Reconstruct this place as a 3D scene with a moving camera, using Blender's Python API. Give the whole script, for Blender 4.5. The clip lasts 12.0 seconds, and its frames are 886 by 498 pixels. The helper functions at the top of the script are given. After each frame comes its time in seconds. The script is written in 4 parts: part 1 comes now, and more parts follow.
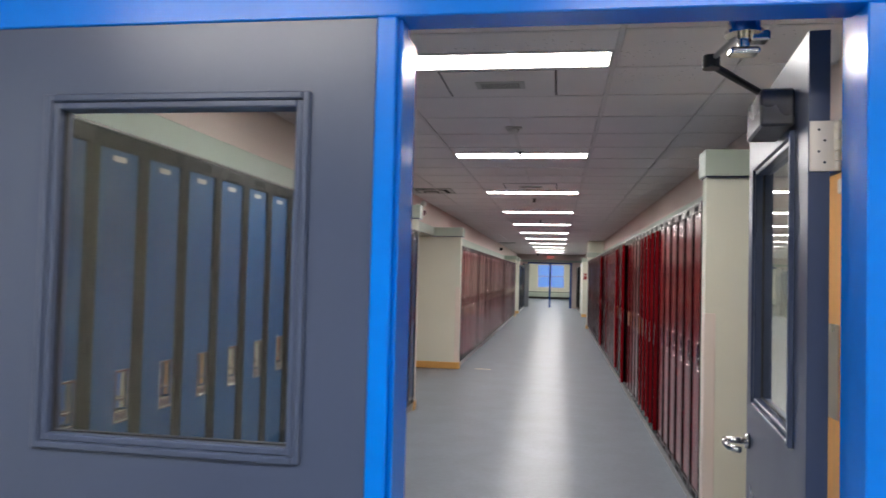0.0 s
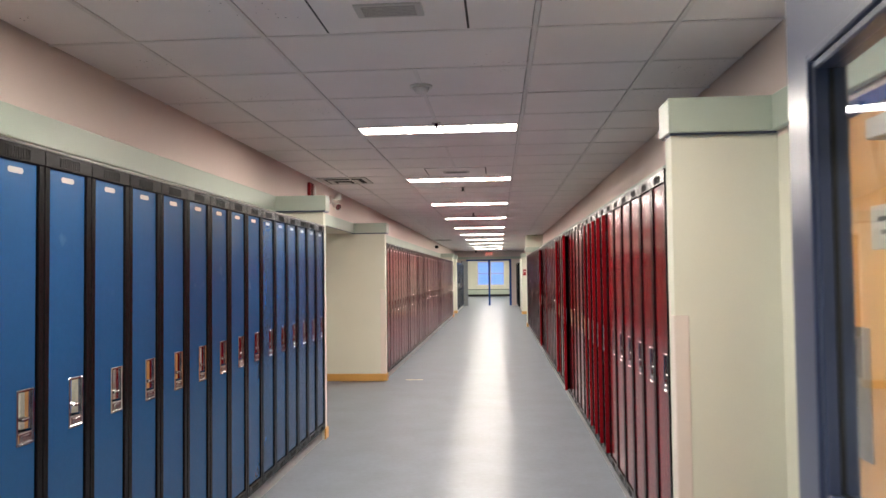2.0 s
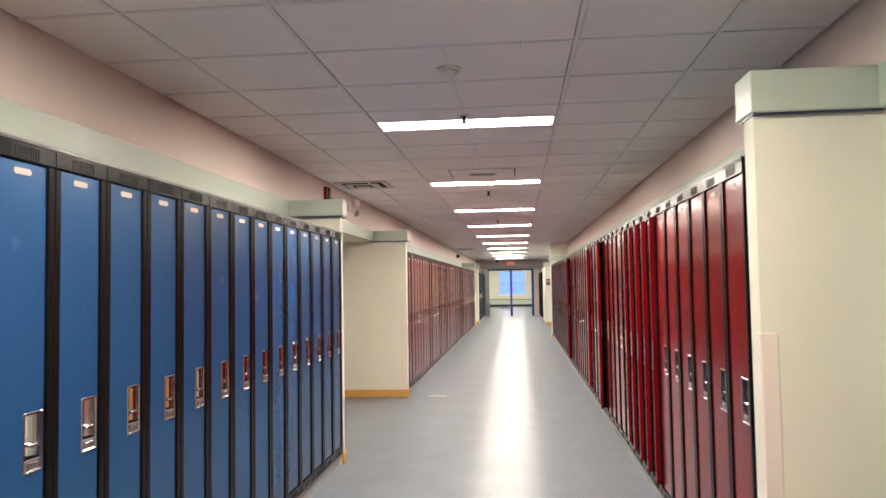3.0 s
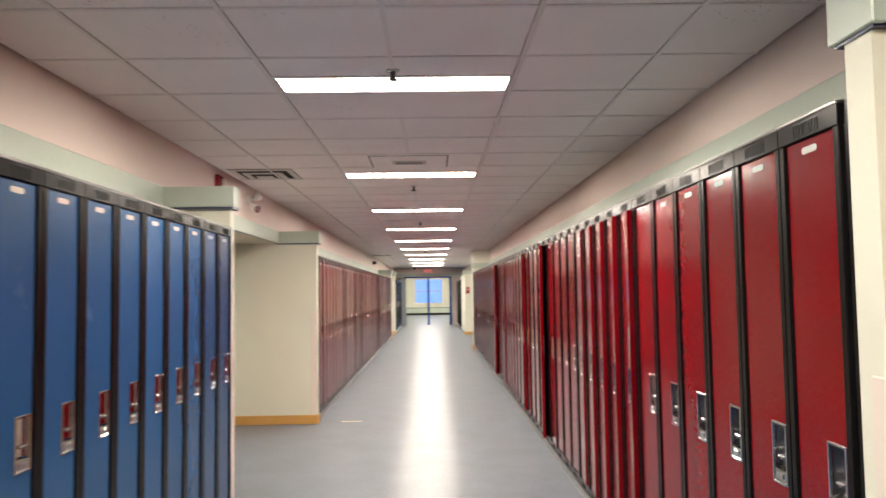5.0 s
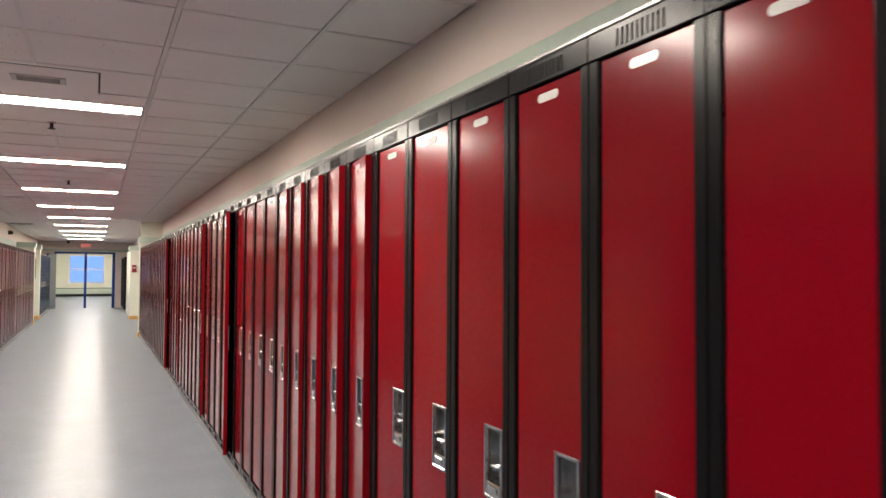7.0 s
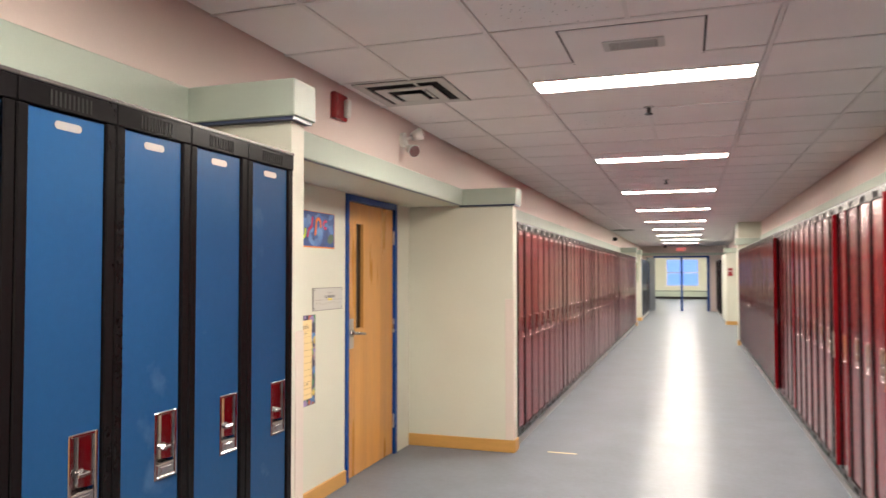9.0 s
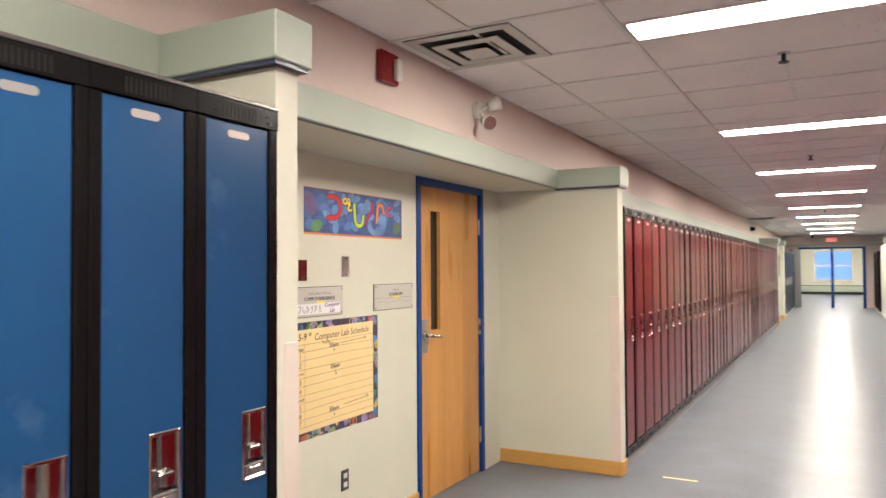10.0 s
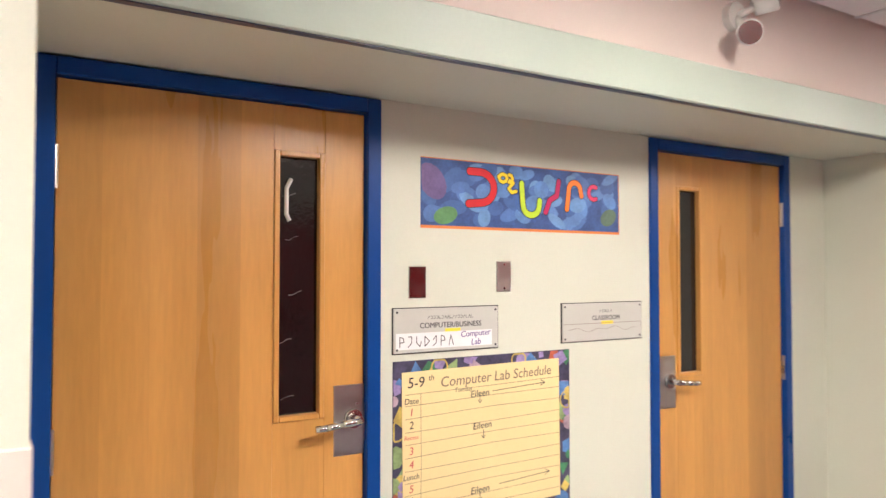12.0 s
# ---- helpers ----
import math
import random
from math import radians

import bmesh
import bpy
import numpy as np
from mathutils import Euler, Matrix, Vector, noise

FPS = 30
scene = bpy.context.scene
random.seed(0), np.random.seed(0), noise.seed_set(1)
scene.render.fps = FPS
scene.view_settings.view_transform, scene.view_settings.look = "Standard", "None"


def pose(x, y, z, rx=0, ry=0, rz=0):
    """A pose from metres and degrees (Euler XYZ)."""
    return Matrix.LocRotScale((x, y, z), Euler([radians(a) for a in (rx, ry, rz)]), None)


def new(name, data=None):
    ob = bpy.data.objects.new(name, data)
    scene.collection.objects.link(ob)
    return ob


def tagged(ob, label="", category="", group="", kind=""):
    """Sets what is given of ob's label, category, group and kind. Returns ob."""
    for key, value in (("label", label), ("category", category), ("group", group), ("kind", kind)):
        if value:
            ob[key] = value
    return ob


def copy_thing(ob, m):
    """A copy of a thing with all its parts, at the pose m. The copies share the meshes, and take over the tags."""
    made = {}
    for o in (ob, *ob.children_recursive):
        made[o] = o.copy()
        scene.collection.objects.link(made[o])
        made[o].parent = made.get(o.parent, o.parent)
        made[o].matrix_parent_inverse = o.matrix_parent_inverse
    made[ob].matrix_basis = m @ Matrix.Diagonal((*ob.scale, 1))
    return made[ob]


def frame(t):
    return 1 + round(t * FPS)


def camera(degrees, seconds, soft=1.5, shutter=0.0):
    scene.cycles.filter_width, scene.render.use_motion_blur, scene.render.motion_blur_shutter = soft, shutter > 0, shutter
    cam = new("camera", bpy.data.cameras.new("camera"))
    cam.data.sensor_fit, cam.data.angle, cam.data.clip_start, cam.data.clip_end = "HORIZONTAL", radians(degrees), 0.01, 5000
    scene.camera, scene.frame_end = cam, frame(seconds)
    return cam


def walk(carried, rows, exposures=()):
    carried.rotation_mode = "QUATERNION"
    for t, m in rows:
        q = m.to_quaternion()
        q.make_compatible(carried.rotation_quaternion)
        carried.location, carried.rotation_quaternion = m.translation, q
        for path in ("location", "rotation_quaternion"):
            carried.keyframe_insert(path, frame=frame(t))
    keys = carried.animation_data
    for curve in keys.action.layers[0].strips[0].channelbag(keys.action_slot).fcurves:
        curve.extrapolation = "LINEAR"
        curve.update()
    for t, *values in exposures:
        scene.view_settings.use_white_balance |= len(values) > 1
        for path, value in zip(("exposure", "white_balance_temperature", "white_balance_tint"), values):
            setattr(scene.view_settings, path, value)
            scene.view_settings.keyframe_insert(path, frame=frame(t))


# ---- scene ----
cam = camera(62.8, 12.0, shutter=0.4)
METRES, EYE, TILT, LEAN, TURN = 8.0, 1.5, 0.0, 0.0, 9.0
ROWS = [
    (0.0, 0.0, 0.0, 0.0, -0.05, 1.98, -1.47),
    (0.5, 0.0116, 0.0337, 0.0011, -4.22, 2.09, -1.05),
    (1.0, 0.0282, 0.0693, 0.0003, -5.32, 2.07, -0.38),
    (1.5, 0.0368, 0.1045, -0.0007, -5.35, 1.9, 0.22),
    (2.0, 0.0344, 0.1475, 0.0005, -4.63, 2.01, 0.7),
    (2.5, 0.0328, 0.1804, 0.0005, -3.05, 2.39, 0.94),
    (4.5, 0.0328, 0.3303, 0.0013, -5.48, 3.59, 0.96),
    (5.0, 0.0365, 0.3628, 0.0026, -9.82, 3.33, 0.82),
    (5.5, 0.0398, 0.4026, 0.0029, -17.24, 2.95, 0.52),
    (6.0, 0.0503, 0.4364, -0.0005, -24.96, 2.6, 0.07),
    (6.5, 0.0708, 0.4744, -0.0002, -33.38, 2.17, -0.48),
    (7.0, 0.0772, 0.5155, -0.0001, -34.64, 1.81, -0.33),
    (7.5, 0.0714, 0.5586, 0.0032, -22.9, 1.92, 0.29),
    (9.5, 0.0996, 0.7185, 0.002, 15.2, 1.69, 0.03),
    (10.0, 0.1079, 0.7722, 0.0014, 19.66, 1.54, 0.38),
    (10.5, 0.1082, 0.8267, 0.0034, 25.23, 1.77, 0.35),
    (11.0, 0.1149, 0.878, 0.0046, 33.62, 2.16, 0.28),
    (11.5, 0.1123, 0.9288, 0.0036, 41.26, 2.16, 0.2),
    (12.0, 0.1101, 0.9795, 0.0058, 49.18, 1.69, -0.02),
]
walk(cam, [(t, pose(0, 0, EYE, TILT, LEAN, TURN) @ pose(METRES * x, METRES * y, METRES * z, 90 + pitch, roll, yaw)) for t, x, y, z, yaw, pitch, roll in ROWS],
     [(0.0, -0.25, 6150, 10), (0.6, -0.15, 6300, 10), (1.5, 0.1, 6550, 10), (2.5, 0.5, 6900, 10), (4.5, 0.6, 7050, 10), (6.5, 0.35, 6900, 10), (7.5, 0.4, 6900, 10), (9.5, 0.58, 6900, 10), (10.5, 0.58, 7000, 10), (12.0, 0.86, 6600, 10)])

# ---- world and light ----
world = bpy.data.worlds.new("world")
scene.world = world
world.use_nodes = True
wn = world.node_tree
sky = wn.nodes.new("ShaderNodeTexSky")
sky.sky_type, sky.sun_disc, sky.sun_elevation, sky.sun_rotation = "NISHITA", False, radians(25), radians(40)
wn.links.new(sky.outputs[0], wn.nodes["Background"].inputs[0])
wn.nodes["Background"].inputs[1].default_value = 0.12
LAMP = 76.0          # glow of the troffers
LAMP_COLOR = (1.0, 0.93, 0.86, 1)

# ---- plan ----
CEIL = 2.60
XL, XR = -1.53, 0.90            # locker fronts
WL, WR = -2.0, 1.36             # upper walls
GATE = 1.46                     # plane of the entrance screen
ALC0, ALC1, ALCX = 7.925, 11.49, -2.48
BAND0, BAND1 = 2.11, 2.25
END = 36.0
LOBBY = 50.0
GRID_X = [WL, -1.575, -0.965, 0.265, 0.89, WR]
PITCH_Y, GRID_Y0 = 0.59, 3.84
# the eleventh, farthest lamp is added to brighten the end wall
LIGHT_Y = [GRID_Y0 - 0.15 + 2.95 * k for k in range(11)]
BLUE_W, RED_W, RED2_W = 0.297, 0.322, 0.305
RED_Y0 = 4.752                  # first locker of the near red bank


# ---- materials ----
def mat(name, color, rough=0.5, metal=0.0, vary=0.12, scale=3.0, fine=60.0, bump=0.02, coat=0.0, stretch=(1, 1, 1), rand=0.0, rvary=0.1, spec=0.5):
    m = bpy.data.materials.new(name)
    m.use_nodes = True
    n, l = m.node_tree.nodes, m.node_tree.links
    b = n["Principled BSDF"]
    tc = n.new("ShaderNodeTexCoord")
    mp = n.new("ShaderNodeMapping")
    mp.inputs["Scale"].default_value = stretch
    l.new(tc.outputs["Object"], mp.inputs["Vector"])
    big, small = n.new("ShaderNodeTexNoise"), n.new("ShaderNodeTexNoise")
    for t, s, d in ((big, scale, 4), (small, fine, 3)):
        t.inputs["Scale"].default_value, t.inputs["Detail"].default_value = s, d
        l.new(mp.outputs[0], t.inputs["Vector"])
    add = n.new("ShaderNodeMath")
    add.operation = "MULTIPLY_ADD"
    l.new(small.outputs[0], add.inputs[0])
    add.inputs[1].default_value = 0.4
    l.new(big.outputs[0], add.inputs[2])
    last = add
    if rand:
        oi = n.new("ShaderNodeObjectInfo")
        r = n.new("ShaderNodeMath")
        r.operation = "MULTIPLY_ADD"
        l.new(oi.outputs["Random"], r.inputs[0])
        r.inputs[1].default_value = rand
        l.new(add.outputs[0], r.inputs[2])
        last = r
    ramp = n.new("ShaderNodeMapRange")
    ramp.inputs["From Min"].default_value, ramp.inputs["From Max"].default_value = 0.35, 1.05 + rand
    ramp.inputs["To Min"].default_value, ramp.inputs["To Max"].default_value = 1 - vary, 1 + vary
    l.new(last.outputs[0], ramp.inputs["Value"])
    mul = n.new("ShaderNodeVectorMath")
    mul.operation = "SCALE"
    mul.inputs[0].default_value = color
    l.new(ramp.outputs[0], mul.inputs["Scale"])
    l.new(mul.outputs[0], b.inputs["Base Color"])
    rr = n.new("ShaderNodeMapRange")
    rr.inputs["From Min"].default_value, rr.inputs["From Max"].default_value = 0.3, 0.7
    rr.inputs["To Min"].default_value, rr.inputs["To Max"].default_value = max(0.02, rough - rvary), min(1, rough + rvary)
    l.new(big.outputs[0], rr.inputs["Value"])
    l.new(rr.outputs[0], b.inputs["Roughness"])
    b.inputs["Metallic"].default_value = metal
    b.inputs["Coat Weight"].default_value = coat
    b.inputs["Coat Roughness"].default_value = 0.08
    b.inputs["Specular IOR Level"].default_value = spec
    if bump:
        bp = n.new("ShaderNodeBump")
        bp.inputs["Strength"].default_value, bp.inputs["Distance"].default_value = bump, 0.01
        l.new(add.outputs[0], bp.inputs["Height"])
        l.new(bp.outputs[0], b.inputs["Normal"])
    return m


def glow(name, color, strength):
    m = bpy.data.materials.new(name)
    m.use_nodes = True
    b = m.node_tree.nodes["Principled BSDF"]
    b.inputs["Base Color"].default_value = (0.8, 0.8, 0.8, 1)
    b.inputs["Emission Color"].default_value, b.inputs["Emission Strength"].default_value = color, strength
    return m


def glass_mat(name, tint=(0.93, 0.96, 0.95, 1)):
    m = bpy.data.materials.new(name)
    m.use_nodes = True
    b = m.node_tree.nodes["Principled BSDF"]
    b.inputs["Base Color"].default_value, b.inputs["Roughness"].default_value = tint, 0.02
    b.inputs["Transmission Weight"].default_value, b.inputs["IOR"].default_value = 1.0, 1.45
    return m


M_FLOOR = mat("sheet vinyl", (0.165, 0.185, 0.215), 0.5, vary=0.16, scale=2.5, fine=24, bump=0.02, rvary=0.03, spec=0.06, coat=0.30)
M_FLOOR.node_tree.nodes["Principled BSDF"].inputs["Coat Roughness"].default_value = 0.20
fn = M_FLOOR.node_tree
f_geo, f_wave, f_bump = fn.nodes.new("ShaderNodeNewGeometry"), fn.nodes.new("ShaderNodeTexNoise"), fn.nodes.new("ShaderNodeBump")
f_wave.inputs["Scale"].default_value, f_wave.inputs["Detail"].default_value = 7.0, 3
f_bump.inputs["Strength"].default_value, f_bump.inputs["Distance"].default_value = 0.22, 0.02
fn.links.new(f_geo.outputs["Position"], f_wave.inputs["Vector"])
fn.links.new(f_wave.outputs[0], f_bump.inputs["Height"])
fn.links.new(f_bump.outputs[0], fn.nodes["Principled BSDF"].inputs["Coat Normal"])
M_TILE = mat("ceiling tile", (0.85, 0.815, 0.81), 0.95, vary=0.07, scale=1.7, fine=160, bump=0.12)
M_GRID = mat("ceiling grid", (0.76, 0.73, 0.72), 0.5, vary=0.06)
# near-black, so the shade in the ceiling joints is in the colour
M_JOINT_DARK = mat("dark joint backing", (0.03, 0.028, 0.027), 0.9, vary=0.1)
tn = M_TILE.node_tree
t_in = tn.nodes["Principled BSDF"].inputs["Base Color"]
t_src = t_in.links[0].from_socket
t_geo, t_vor, t_noise, t_lim, t_mask, t_mix = (tn.nodes.new(k) for k in ("ShaderNodeNewGeometry", "ShaderNodeTexVoronoi", "ShaderNodeTexNoise", "ShaderNodeMapRange", "ShaderNodeMath", "ShaderNodeMix"))
t_vor.inputs["Scale"].default_value, t_noise.inputs["Scale"].default_value = 34.0, 1.3
t_lim.inputs["From Min"].default_value, t_lim.inputs["From Max"].default_value = 0.16, 0.08
t_mask.operation = "GREATER_THAN"
t_mask.inputs[1].default_value = 0.60
t_mul = tn.nodes.new("ShaderNodeMath")
t_mul.operation = "MULTIPLY"
t_mix.data_type = "RGBA"
t_mix.inputs[7].default_value = (0.22, 0.20, 0.19, 1)
for p, q in ((t_geo.outputs["Position"], t_vor.inputs["Vector"]), (t_geo.outputs["Position"], t_noise.inputs["Vector"]), (t_vor.outputs["Distance"], t_lim.inputs["Value"]), (t_noise.outputs[0], t_mask.inputs[0]), (t_lim.outputs[0], t_mul.inputs[0]), (t_mask.outputs[0], t_mul.inputs[1]), (t_mul.outputs[0], t_mix.inputs[0]), (t_src, t_mix.inputs[6]), (t_mix.outputs[2], t_in)):
    tn.links.new(p, q)
M_WALL = mat("cream wall paint", (0.64, 0.645, 0.545), 0.55, vary=0.05, scale=1.6, fine=130, bump=0.03)
M_PINK = mat("pink beige wall paint", (0.68, 0.575, 0.525), 0.6, vary=0.05, scale=1.6, fine=130, bump=0.03)
M_SAGE = mat("sage green paint", (0.43, 0.50, 0.43), 0.5, vary=0.05, scale=2, fine=90, bump=0.03)
M_BLUE = mat("blue locker enamel", (0.009, 0.055, 0.148), 0.25, vary=0.13, scale=1.6, fine=45, bump=0.0, rand=0.25, rvary=0.02, spec=0.4)
nt = M_BLUE.node_tree
b_in = nt.nodes["Principled BSDF"].inputs["Base Color"]
base_link = b_in.links[0].from_socket
geo, sc, th, mixc = nt.nodes.new("ShaderNodeNewGeometry"), nt.nodes.new("ShaderNodeTexNoise"), nt.nodes.new("ShaderNodeMapRange"), nt.nodes.new("ShaderNodeMix")
sc.inputs["Scale"].default_value, sc.inputs["Detail"].default_value = 5.0, 5
th.inputs["From Min"].default_value, th.inputs["From Max"].default_value, th.inputs["To Max"].default_value = 0.66, 0.80, 0.35
mixc.data_type = "RGBA"
mixc.inputs[7].default_value = (0.10, 0.17, 0.27, 1)
nt.links.new(geo.outputs["Position"], sc.inputs["Vector"])
nt.links.new(sc.outputs[0], th.inputs["Value"])
nt.links.new(th.outputs[0], mixc.inputs[0])
nt.links.new(base_link, mixc.inputs[6])
nt.links.new(mixc.outputs[2], b_in)
M_RED = mat("red locker enamel", (0.165, 0.0018, 0.006), 0.17, vary=0.18, scale=1.6, fine=45, bump=0.0, rand=0.3, rvary=0.02, spec=0.30)
M_RED.node_tree.nodes["Principled BSDF"].inputs["Specular Tint"].default_value = (0.55, 0.5, 0.5, 1)
M_BLACK = mat("dark bronze locker frame", (0.006, 0.0055, 0.006), 0.24, vary=0.25, scale=4, bump=0.0, spec=0.12, rvary=0.02)
M_SLOT = mat("slot black", (0.004, 0.004, 0.004), 0.9, vary=0.1, bump=0)
M_CHROME = mat("chrome", (0.62, 0.61, 0.60), 0.16, metal=1.0, vary=0.08, scale=8, bump=0.01, rvary=0.06)
M_STEEL = mat("brushed steel", (0.50, 0.48, 0.46), 0.34, metal=1.0, vary=0.1, scale=6, bump=0.02)
M_HINGE = mat("pale plated steel", (0.78, 0.70, 0.60), 0.35, metal=0.35, vary=0.06, bump=0)
M_PLATE = mat("pale number plate", (0.36, 0.34, 0.325), 0.35, metal=0.5, vary=0.05, bump=0)
M_TOE = mat("worn grey plinth", (0.33, 0.325, 0.32), 0.4, vary=0.35, scale=6, fine=40, bump=0.08)
M_FRAME = mat("bright blue frame paint", (0.001, 0.155, 0.66), 0.24, vary=0.1, scale=3, fine=30, bump=0.0, rvary=0.03, spec=0.3)
M_DFRAME = mat("deep blue frame paint", (0.002, 0.05, 0.24), 0.35, vary=0.1, scale=3, fine=30, bump=0.015, spec=0.25)
M_LEAF = mat("slate blue door paint", (0.048, 0.064, 0.118), 0.3, vary=0.06, scale=2, fine=60, bump=0.0, rvary=0.03, spec=0.45)
M_GASKET = mat("black gasket", (0.01, 0.01, 0.012), 0.5, vary=0.1, bump=0)
M_WOOD = mat("maple veneer", (0.60, 0.295, 0.08), 0.34, vary=0.2, scale=2.2, fine=28, bump=0.02, stretch=(3, 3, 0.35), coat=0.15)
vn = M_WOOD.node_tree
w_in = vn.nodes["Principled BSDF"].inputs["Base Color"]
w_src = w_in.links[0].from_socket
w_tc, w_snap, w_white, w_lim, w_mul = (vn.nodes.new(k) for k in ("ShaderNodeTexCoord", "ShaderNodeVectorMath", "ShaderNodeTexWhiteNoise", "ShaderNodeMapRange", "ShaderNodeVectorMath"))
w_snap.operation, w_mul.operation = "SNAP", "SCALE"
w_snap.inputs[1].default_value = (5.0, 0.125, 5.0)
w_lim.inputs["To Min"].default_value, w_lim.inputs["To Max"].default_value = 0.86, 1.10
for p, q in ((w_tc.outputs["Object"], w_snap.inputs[0]), (w_snap.outputs[0], w_white.inputs["Vector"]), (w_white.outputs["Value"], w_lim.inputs["Value"]), (w_src, w_mul.inputs[0]), (w_lim.outputs[0], w_mul.inputs["Scale"]), (w_mul.outputs[0], w_in)):
    vn.links.new(p, q)
M_TRIM = mat("oak base moulding", (0.56, 0.31, 0.09), 0.4, vary=0.14, scale=3, fine=30, bump=0.03, stretch=(0.6, 0.6, 5))
M_GLASS = glass_mat("clear glass")
M_DARKGLASS = mat("dark wired glass", (0.012, 0.010, 0.011), 0.08, vary=0.5, scale=5, bump=0.15, rvary=0.05)
M_WHITE = mat("white plastic", (0.72, 0.71, 0.67), 0.4, vary=0.04)
M_METALVENT = mat("painted vent steel", (0.55, 0.54, 0.52), 0.5, vary=0.06)
M_REDPL = mat("red alarm plastic", (0.24, 0.008, 0.012), 0.3, vary=0.1)
M_SIGN = mat("grey sign plastic", (0.54, 0.53, 0.49), 0.35, vary=0.05)
M_PAPER = mat("yellow chart paper", (0.83, 0.64, 0.33), 0.7, vary=0.05, scale=3)
M_PAPERW = mat("white paper", (0.80, 0.79, 0.80), 0.7, vary=0.03)
M_INK = mat("black ink", (0.02, 0.018, 0.03), 0.6, vary=0.1, bump=0)
M_PENCIL = mat("brown pencil", (0.20, 0.14, 0.10), 0.7, vary=0.1, bump=0)
M_PURPLE = mat("purple ink", (0.10, 0.04, 0.25), 0.6, vary=0.1, bump=0)
M_REDINK = mat("red ink", (0.55, 0.06, 0.08), 0.6, vary=0.1, bump=0)
M_YELLOW = mat("yellow marker", (0.85, 0.68, 0.05), 0.6, vary=0.05, bump=0)
M_LAMP = glow("troffer diffuser", LAMP_COLOR, LAMP)
M_EXIT = glow("exit sign face", (1.0, 0.12, 0.08, 1), 2.0)
M_SKYCARD = glow("bright sky outside", (0.09, 0.27, 0.85, 1), 1.0)
M_BROWN = mat("dark brown door paint", (0.07, 0.018, 0.014), 0.4, vary=0.15)
M_EXT = mat("extinguisher red", (0.45, 0.012, 0.012), 0.25, vary=0.08)


# ---- mesh helpers ----
def box(bm, x0, x1, y0, y1, z0, z1, bevel=0.0, seg=1):
    r = bmesh.ops.create_cube(bm, size=1)
    vs = r["verts"]
    bmesh.ops.transform(bm, verts=vs, matrix=Matrix.Translation(((x0 + x1) / 2, (y0 + y1) / 2, (z0 + z1) / 2)) @ Matrix.Diagonal((x1 - x0, y1 - y0, z1 - z0, 1)))
    if bevel:
        es = list({e for v in vs for e in v.link_edges})
        bmesh.ops.bevel(bm, geom=es, offset=bevel, segments=seg, affect="EDGES", profile=0.5)
    return bm


def boxes(*rows):
    bm = bmesh.new()
    for r in rows:
        box(bm, *r)
    return bm


def cyl(bm, p, q, r0, r1=None, n=20):
    p, q = Vector(p), Vector(q)
    d = q - p
    m = Matrix.Translation((p + q) / 2) @ d.to_track_quat("Z", "Y").to_matrix().to_4x4()
    bmesh.ops.create_cone(bm, cap_ends=True, segments=n, radius1=r0, radius2=r0 if r1 is None else r1, depth=d.length, matrix=m)
    return bm


def tube(bm, pts, r, n=8):
    for a, b in zip(pts, pts[1:]):
        cyl(bm, a, b, r, n=n)
    for p in pts[1:-1]:
        bmesh.ops.create_icosphere(bm, subdivisions=1, radius=r, matrix=Matrix.Translation(p))
    return bm


def part(name, bm, material, parent=None, label="", smooth=False):
    me = bpy.data.meshes.new(name)
    bm.to_mesh(me)
    bm.free()
    me.materials.append(material)
    if smooth:
        for p in me.polygons:
            p.use_smooth = len(p.vertices) == 4
    ob = new(name, me)
    if parent:
        ob.parent = parent
    return tagged(ob, label)


def thing(name, label, category, group="", kind="", at=None):
    e = new(name)
    e.empty_display_size = 0.1
    if at is not None:
        e.matrix_basis = at
    return tagged(e, label, category, group, kind)


def struct(name, bm, material, label, category):
    return tagged(part(name, bm, material), label, category, kind="structure")


def text_part(name, body, size, material, parent, at, label="", align="CENTER", shear=0.0, depth=0.0006):
    cu = bpy.data.curves.new(name, "FONT")
    cu.body, cu.size, cu.align_x, cu.align_y, cu.extrude, cu.shear, cu.resolution_u = body, size, align, "CENTER", depth, shear, 3
    tmp = bpy.data.objects.new(name, cu)
    scene.collection.objects.link(tmp)
    me = bpy.data.meshes.new_from_object(tmp.evaluated_get(bpy.context.evaluated_depsgraph_get()))
    bpy.data.objects.remove(tmp)
    me.name = name
    me.materials.clear()
    me.materials.append(material)
    ob = new(name, me)
    ob.parent, ob.matrix_basis = parent, at
    return tagged(ob, label)


# ---- shell ----
struct("floor", boxes((-6, 6, -5.2, 52, -0.1, 0.0)), M_FLOOR, "polished blue grey sheet vinyl floor", "floor")

# ceiling: lay-in panels between proud T-bars, with a dark joint on each side of a bar
VENT = (-1.93, -1.38, 9.17, 9.72)
CEIL_Y0 = GRID_Y0 - PITCH_Y * 15
HALF = {(-0.345, y0, y1) for y0, y1 in ((5.02, 6.485), (7.385, 8.555), (10.33, 11.50), (13.28, 14.45), (16.23, 17.40), (19.18, 20.35))}
tiles, bars = bmesh.new(), []
J, BW = 0.0145, 0.0105
for a in GRID_X[1:-1]:
    bars.append((a - BW, a + BW, CEIL_Y0, END - 0.002, CEIL - 0.004, CEIL + 0.015))
for xh, y0, y1 in sorted(HALF):
    bars.append((xh - BW, xh + BW, y0, y1, CEIL - 0.0035, CEIL + 0.015))
y = CEIL_Y0
